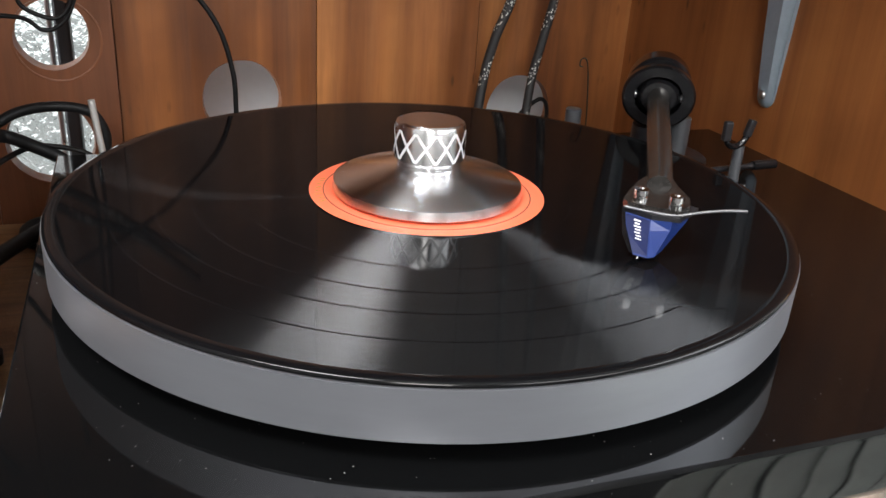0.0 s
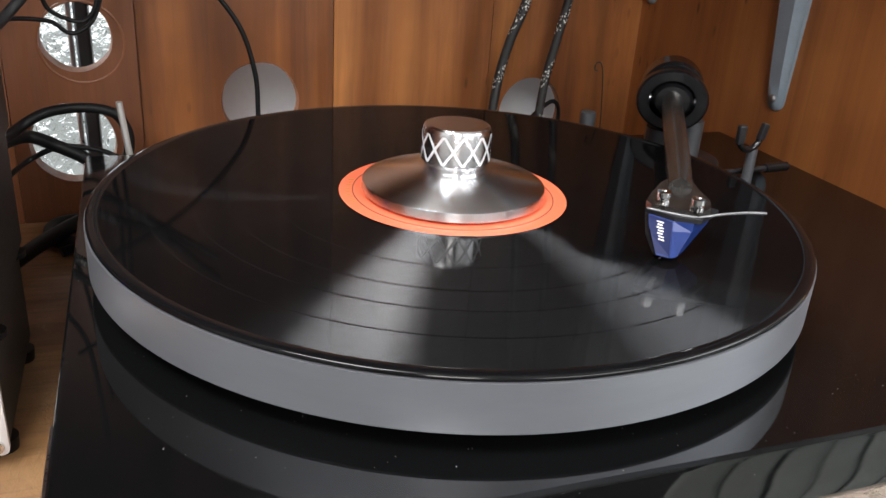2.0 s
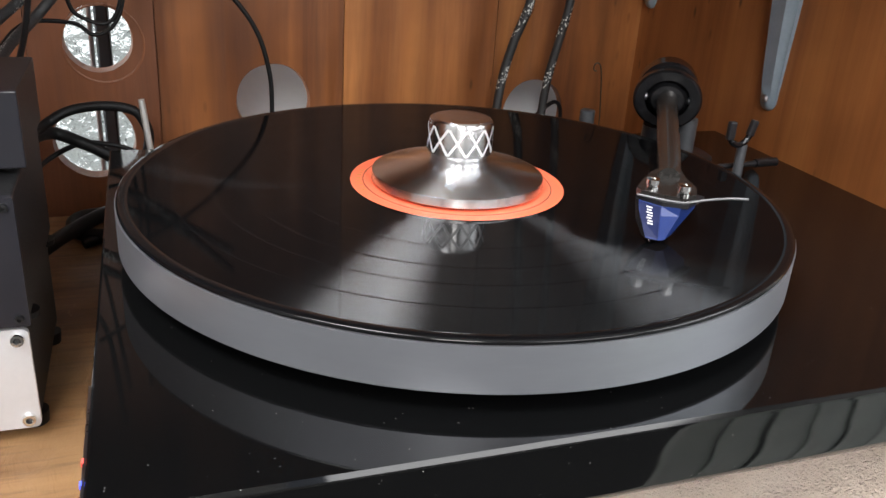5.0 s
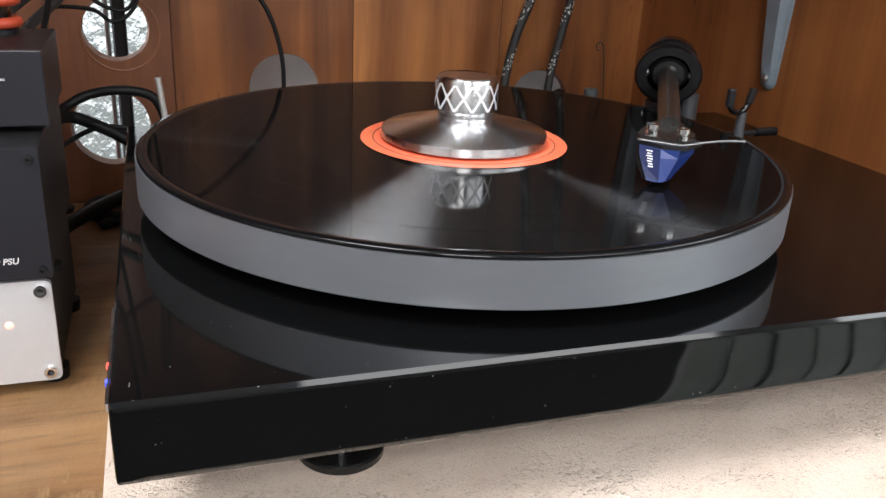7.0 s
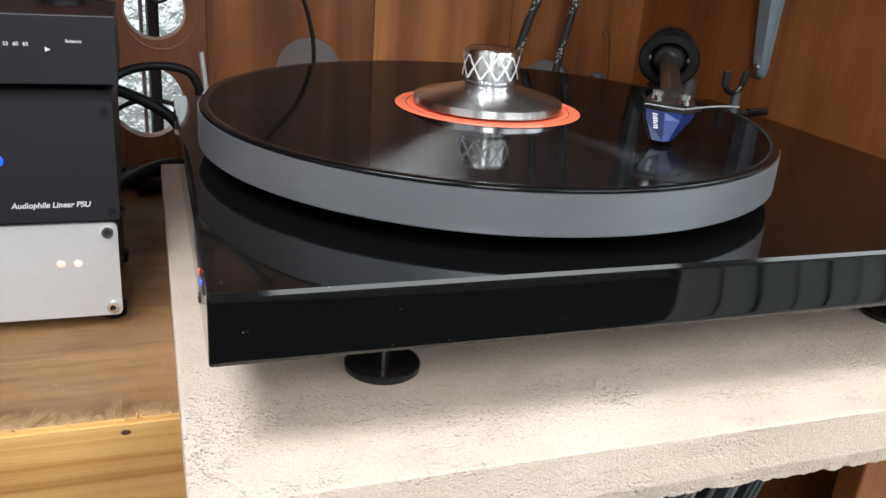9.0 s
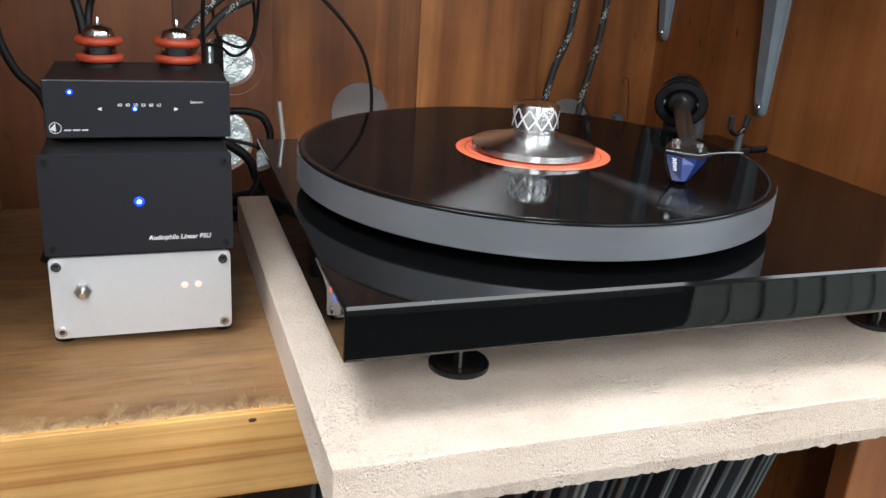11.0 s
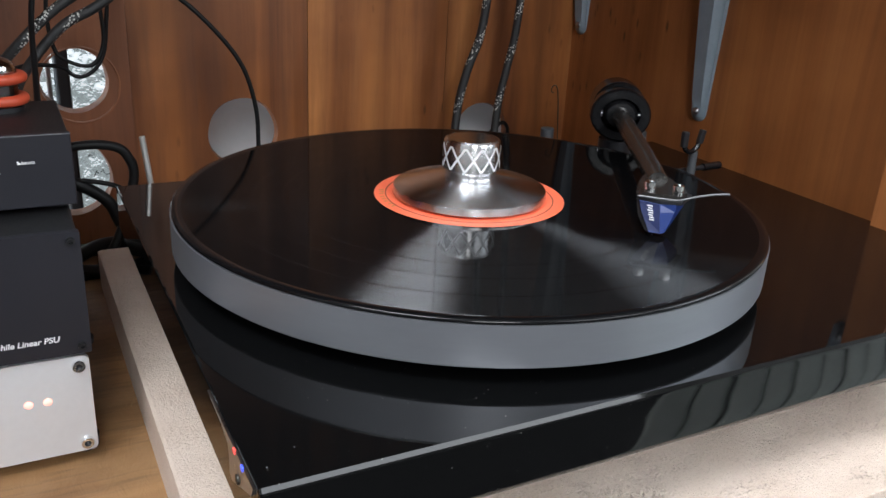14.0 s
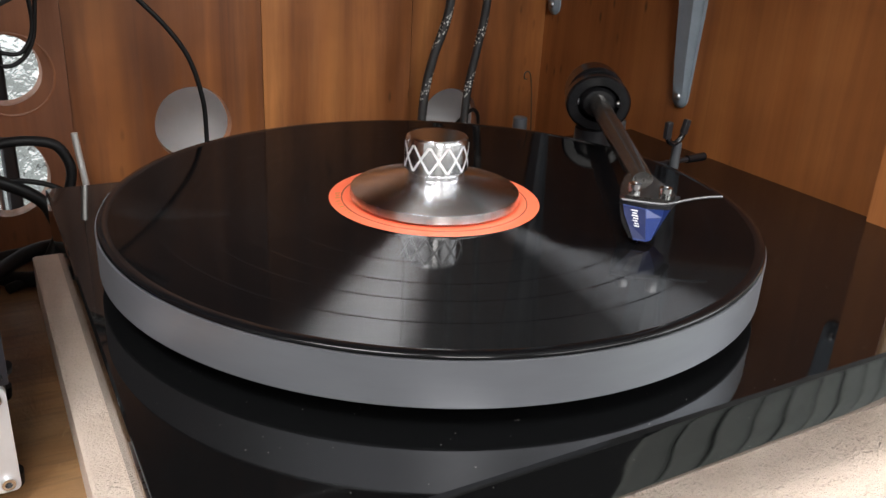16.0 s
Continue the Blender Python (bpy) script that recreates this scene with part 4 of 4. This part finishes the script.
for way in (-1, 1):
    for k in range(11):
        bm = bmesh.new()
        strip = []
        for s in range(7):
            for side in (-1, 1):
                a = 2 * math.pi / 11 * (k + way * s / 6 * 0.98) + side * 0.046
                strip.append(bm.verts.new((0.01502 * math.cos(a), 0.01502 * math.sin(a), 0.0158 + 0.0124 * s / 6)))
        for s in range(6):
            bm.faces.new((strip[2 * s], strip[2 * s + 1], strip[2 * s + 3], strip[2 * s + 2]))
        part("cut_line", bm, "knurl_bright", clamp, "bright slanting cut line")

# ---- stacked boxes ----
def rounded_plate(x0, x1, z0, z1, y0, y1, r):
    pts = []
    for cx, cz, a0 in ((x1 - r, z1 - r, 0), (x0 + r, z1 - r, 90), (x0 + r, z0 + r, 180), (x1 - r, z0 + r, 270)):
        for k in range(6):
            a = radians(a0 + 90 * k / 5)
            pts.append((cx + r * math.cos(a), cz + r * math.sin(a)))
    bm = outline(pts, 0, y1 - y0)
    return turned(bm, pose(0, y1, 0, 90))


def cap_screw(x, y, z, parent, r=0.0031, mat="steel_dull"):
    s = part("screw", turned(lathe([(0, 0.0004), (r * 0.45, 0.0004), (r * 0.5, 0.0022), (r * 0.9, 0.0022), (r, 0.0014), (r, 0)], 20), pose(x, y, z, 90)), mat, parent, "socket-head screw", smooth=40)
    part("socket", turned(lathe([(0, 0.0006), (r * 0.47, 0.0006)], 6), pose(x, y, z, 90)), "black_plastic", s)


white = thing("silver_box", "small black electronics box with a silver front plate and toggle", "electronics box", at=pose(0, 0, 0))
part("front_plate", rounded_plate(-0.2955, -0.1925, -0.1140, -0.0627, 0.0110, 0.0140, 0.003), "case_silver", white, "satin silver front plate")
part("case", box(-0.2955, -0.1936, 0.0141, 0.118, -0.1142, -0.0640, 0.001), "case_black", white)
for x in (-0.2912, -0.1972):
    for z in (-0.1092, -0.0674):
        cap_screw(x, 0.0110, z, white, 0.0031, "chrome")
    for y in (0.026, 0.104):
        part("rubber_foot", lathe([(0, -0.1205), (0.006, -0.1205), (0.0065, -0.1141), (0, -0.1141)], 20, (x, y)), "black_rubber", white, smooth=40)
toggle = part("toggle_nut", turned(lathe([(0, 0.0030), (0.0046, 0.0030), (0.0050, 0.0022), (0.0050, 0)], 6), pose(-0.2780, 0.0110, -0.0835, 90)), "steel_dull", white, "hexagonal steel nut")
part("toggle_lever", tube([(-0.2780, 0.0090, -0.0835), (-0.2780, 0.0060, -0.0836), (-0.2779, 0.0030, -0.0838)], (0.0014, 0.0018), 12), "chrome", toggle, smooth=60)
for x in (-0.2202, -0.2121):
    part("indicator", turned(lathe([(0, 0.0008), (0.0014, 0.0005), (0.0020, 0)], 14), pose(x, 0.0110, -0.0838, 90)), "led_red", white, "glowing pale red indicator", smooth=50)

psu = thing("power_supply_box", "dark grey metal power supply box with blue indicator and white lettering", "electronics box", at=pose(0.0010, 0, -0.0010))
part("case", box(-0.2962, -0.1925, 0.0130, 0.122, -0.0590, -0.0006, 0.0012), "case_black", psu)
part("front_plate", rounded_plate(-0.2972, -0.1917, -0.0594, 0.0002, 0.0090, 0.0130, 0.001), "case_front", psu)
for x in (-0.2930, -0.1957):
    for z in (-0.0552, -0.0038):
        cap_screw(x, 0.0090, z, psu, 0.0019, "case_black")
    for y in (0.025, 0.108):
        part("rubber_foot", lathe([(0, -0.0617), (0.006, -0.0617), (0.0062, -0.0589), (0, -0.0589)], 20, (x, y)), "black_rubber", psu, smooth=40)
part("indicator", turned(lathe([(0, 0.0010), (0.0009, 0.0008), (0.0014, 0)], 18), pose(-0.2445, 0.0090, -0.0280, 90)), "led_blue_core", psu, "glowing blue indicator", smooth=50)
# blue ring made to glow, stands in for the halo round the indicator
part("indicator_rim", turned(lathe([(0.0013, 0.0006), (0.0022, 0.0005), (0.0028, 0)], 18), pose(-0.2445, 0.0090, -0.0280, 90)), "led_blue", psu)
lettering("Audiophile Linear PSU", 0.0039, "white_print", psu, (-0.2405, 0.0088, -0.0518), shear=0.18, label="white italic lettering")

amp = thing("valve_preamplifier", "small black preamplifier with two valves on top and blue indicators", "preamplifier", at=pose(0.0012, 0, -0.0013))
part("case", box(-0.2936, -0.1900, 0.0440, 0.1180, 0.0040, 0.0368, 0.0008), "case_black", amp)
part("front_plate", box(-0.2945, -0.1893, 0.0400, 0.0440, 0.0030, 0.0374, 0.0007), "case_front", amp)
for x in (-0.286, -0.198):
    for y in (0.052, 0.110):
        part("rubber_foot", lathe([(0, 0.0005), (0.006, 0.0005), (0.0062, 0.0041), (0, 0.0041)], 20, (x, y)), "black_rubber", amp, smooth=40)
part("indicator", turned(lathe([(0, 0.0010), (0.0013, 0.0006), (0.0017, 0)], 16), pose(-0.2797, 0.0400, 0.0303, 90)), "led_blue", amp, "glowing blue indicator", smooth=50)
part("indicator", turned(lathe([(0, 0.0010), (0.0011, 0.0006), (0.0015, 0)], 16), pose(-0.2446, 0.0400, 0.0206, 90)), "led_blue", amp, "glowing blue indicator", smooth=50)
for x, z in ((-0.2797, 0.0303), (-0.2446, 0.0206)):
    part("indicator_core", turned(lathe([(0, 0.0014), (0.0007, 0.0012), (0.0008, 0.0006)], 12), pose(x, 0.0400, z, 90)), "led_blue_core", amp)
for i, mark_ in enumerate(("40", "43", "50", "53", "60", "63")):
    lettering(mark_, 0.0025, "white_print", amp, (-0.2541 + i * 0.0044, 0.0398, 0.0220), name="scale_number")
for x, s in ((-0.2642, -1), (-0.2211, 1)):
    part("arrow_mark", turned(outline([(s * 0.0014, 0), (-s * 0.0012, 0.0011), (-s * 0.0012, -0.0011)], 0, 0.0003), pose(x, 0.0400, 0.0204, 90)), "white_print", amp)
logo = part("emblem", turned(lathe([(0.0030, 0.0002), (0.0034, 0.0002), (0.0034, 0), (0.0030, 0)], 28, closed=True), pose(-0.2889, 0.0400, 0.0092, 90)), "white_print", amp, "plain round white emblem")
part("emblem_wedge", turned(outline([(-0.0031, -0.0008), (0.0002, 0.0028), (0.0002, -0.0022)], 0, 0.0002), pose(-0.2889, 0.0400, 0.0092, 90)), "white_print", logo)
for k, (a, b) in enumerate(((-0.2843, -0.2805), (-0.2795, -0.2755), (-0.2745, -0.2712))):
    part("print_bar", box(a, b, 0.0397, 0.0401, 0.0075, 0.0083), "white_print", amp)
lettering("Subsonic", 0.0021, "white_print", amp, (-0.2128, 0.0398, 0.0240), label="small white lettering")


def valve(x, y, parent):
    v_ = part("valve", lathe([(0.0098, 0.0372), (0.0100, 0.0400), (0.0100, 0.0560), (0.0092, 0.0590), (0.0080, 0.0606)], 32, (x, y)), "tube_glass", parent, "glass valve with silvered top", smooth=60)
    part("getter", lathe([(0.0096, 0.0545), (0.0098, 0.0562), (0.0090, 0.0592), (0.0070, 0.0614), (0.0035, 0.0626), (0.0014, 0.0632), (0.0010, 0.0668), (0, 0.0682)], 32, (x, y)), "chrome", v_, "silvered dome with a pointed tip", smooth=60)
    part("plate", box(x - 0.0048, x + 0.0048, y - 0.0030, y + 0.0030, 0.0400, 0.0530, 0.0006), "post_grey", v_)
    part("socket", lathe([(0, 0.0368), (0.0120, 0.0368), (0.0120, 0.0392), (0.0105, 0.0400), (0, 0.0400)], 32, (x, y)), "black_plastic", v_, smooth=40)
    for z in (0.0424, 0.0530):
        prof = [(0.0118 + 0.0029 * math.cos(a), z + 0.0027 * math.sin(a)) for a in [2 * math.pi * i / 14 for i in range(14)]]
        part("damper_ring", lathe(prof, 40, (x, y), closed=True), "ring_orange", v_, "orange-red rubber damper ring", smooth=70)


valve(-0.2651, 0.1000, amp)
valve(-0.2172, 0.1000, amp)


# ---- cables ----
def cable(label, points, r, mat="black_rubber", group="cables behind the turntable"):
    ob = part("cable", tube(points, r, 10, 10), mat, None, smooth=80)
    return tagged(ob, label, "cable", group)


cable("thin black cable hanging before the planks down to the slab", [(-0.180, 0.215, 0.130), (-0.150, 0.207, 0.108), (-0.1225, 0.203, 0.0920), (-0.0945, 0.202, 0.0700), (-0.0695, 0.202, 0.0400), (-0.0595, 0.202, 0.0100), (-0.0580, 0.202, -0.0180), (-0.0585, 0.203, -0.0500), (-0.055, 0.206, -0.0800), (-0.050, 0.212, -0.0900)], 0.0015)
cable("black and white braided cable hanging down the planks", [(0.166, 0.255, 0.300), (0.156, 0.250, 0.160), (0.1480, 0.248, 0.0935), (0.1425, 0.248, 0.0500), (0.1320, 0.248, 0.0200), (0.1245, 0.247, -0.0100), (0.119, 0.240, -0.050), (0.117, 0.2235, -0.0880)], 0.0036, "braided_sleeve")
cable("black and white braided cable beside another on the planks", [(0.192, 0.255, 0.300), (0.186, 0.252, 0.160), (0.1795, 0.248, 0.0935), (0.1760, 0.248, 0.0500), (0.1700, 0.248, 0.0200), (0.1635, 0.247, -0.0100), (0.158, 0.240, -0.050), (0.156, 0.2235, -0.0880)], 0.0034, "braided_sleeve")
cable("thin black lead looping out of a round hole", [(0.150, 0.240, -0.072), (0.1600, 0.262, -0.0480), (0.1740, 0.270, -0.0380), (0.1860, 0.274, -0.0330), (0.1930, 0.276, -0.0400), (0.1940, 0.280, -0.0560), (0.1880, 0.300, -0.0660), (0.186, 0.340, -0.070)], 0.0017)
# bundle above the valves
cable("braided cable slanting down to the valve box", [(-0.085, 0.245, 0.150), (-0.1225, 0.225, 0.1050), (-0.1530, 0.220, 0.0880), (-0.1785, 0.220, 0.0716), (-0.2025, 0.215, 0.0500), (-0.222, 0.170, 0.034), (-0.226, 0.1185, 0.026)], 0.0031, "braided_sleeve")
cable("braided cable slanting beside another to the valve box", [(-0.085, 0.235, 0.130), (-0.1230, 0.222, 0.0966), (-0.1538, 0.220, 0.0735), (-0.1753, 0.220, 0.0611), (-0.1953, 0.215, 0.0403), (-0.207, 0.170, 0.030), (-0.209, 0.1185, 0.024)], 0.0031, "braided_sleeve")
cable("black cable hanging in a loop before a round hole", [(-0.150, 0.262, 0.200), (-0.1471, 0.260, 0.1039), (-0.1490, 0.260, 0.0776), (-0.1480, 0.260, 0.0460), (-0.1567, 0.260, 0.0300), (-0.1719, 0.260, 0.0328), (-0.1798, 0.260, 0.0421), (-0.1818, 0.260, 0.0689), (-0.1747, 0.260, 0.1036), (-0.165, 0.260, 0.200)], 0.0014)
cable("black cable hanging in a lower loop before a round hole", [(-0.146, 0.268, 0.200), (-0.1420, 0.266, 0.1000), (-0.1455, 0.264, 0.0520), (-0.1502, 0.262, 0.0336), (-0.1583, 0.262, 0.0240), (-0.1676, 0.262, 0.0220), (-0.1790, 0.258, 0.0300), (-0.205, 0.240, 0.032), (-0.218, 0.200, 0.020), (-0.218, 0.119, 0.012)], 0.0014)
cable("thick black cable arching past the lower round hole", [(-0.215, 0.119, -0.016), (-0.214, 0.170, -0.030), (-0.2050, 0.235, -0.0350), (-0.1875, 0.250, -0.0271), (-0.1650, 0.250, -0.0235), (-0.1459, 0.250, -0.0270), (-0.1385, 0.250, -0.0370), (-0.1368, 0.250, -0.0480), (-0.1410, 0.250, -0.0640), (-0.150, 0.248, -0.090), (-0.165, 0.242, -0.112), (-0.185, 0.232, -0.1165)], 0.0034)
cable("thick black cable crossing the lower round hole", [(-0.220, 0.123, -0.030), (-0.218, 0.190, -0.036), (-0.2010, 0.250, -0.0415), (-0.1797, 0.250, -0.0493), (-0.1631, 0.250, -0.0592), (-0.1540, 0.250, -0.0690), (-0.146, 0.252, -0.088), (-0.125, 0.256, -0.110), (-0.080, 0.258, -0.1160), (0.02, 0.262, -0.1160)], 0.0044)
cable("thin black cable crossing the lower round hole", [(-0.222, 0.123, -0.042), (-0.214, 0.200, -0.058), (-0.2015, 0.250, -0.0593), (-0.1868, 0.250, -0.0514), (-0.1727, 0.250, -0.0490), (-0.1485, 0.250, -0.0556), (-0.132, 0.240, -0.0700), (-0.126, 0.236, -0.100), (-0.126, 0.240, -0.1185)], 0.0018)
cable("thick black cable coiled on the shelf behind the slab", [(-0.235, 0.123, -0.095), (-0.225, 0.170, -0.108), (-0.195, 0.232, -0.108), (-0.165, 0.262, -0.104), (-0.140, 0.270, -0.108), (-0.135, 0.250, -0.114), (-0.160, 0.236, -0.114), (-0.190, 0.250, -0.114), (-0.185, 0.280, -0.114), (-0.12, 0.285, -0.115), (0.0, 0.280, -0.1155)], 0.0052)
cable("thick black cable arching beside the stacked boxes", [(-0.270, 0.119, 0.022), (-0.2745, 0.150, 0.0420), (-0.2793, 0.160, 0.0670), (-0.2853, 0.160, 0.0829), (-0.2989, 0.160, 0.0948), (-0.3159, 0.160, 0.0900), (-0.3290, 0.160, 0.0706), (-0.3307, 0.160, 0.0469), (-0.3216, 0.160, 0.0224), (-0.3066, 0.160, 0.0033), (-0.300, 0.155, -0.030), (-0.302, 0.150, -0.080), (-0.315, 0.150, -0.1155)], 0.0031)
cable("black cable rising behind a valve", [(-0.264, 0.119, 0.026), (-0.2720, 0.150, 0.0450), (-0.2720, 0.160, 0.0630), (-0.2667, 0.160, 0.0792), (-0.2540, 0.165, 0.1010), (-0.235, 0.175, 0.130), (-0.21, 0.19, 0.200)], 0.0026)
cable("black cable rising behind the valves", [(-0.198, 0.119, 0.026), (-0.1960, 0.160, 0.0400), (-0.1930, 0.200, 0.0700), (-0.1850, 0.225, 0.1050), (-0.175, 0.235, 0.140), (-0.17, 0.24, 0.220)], 0.0017)
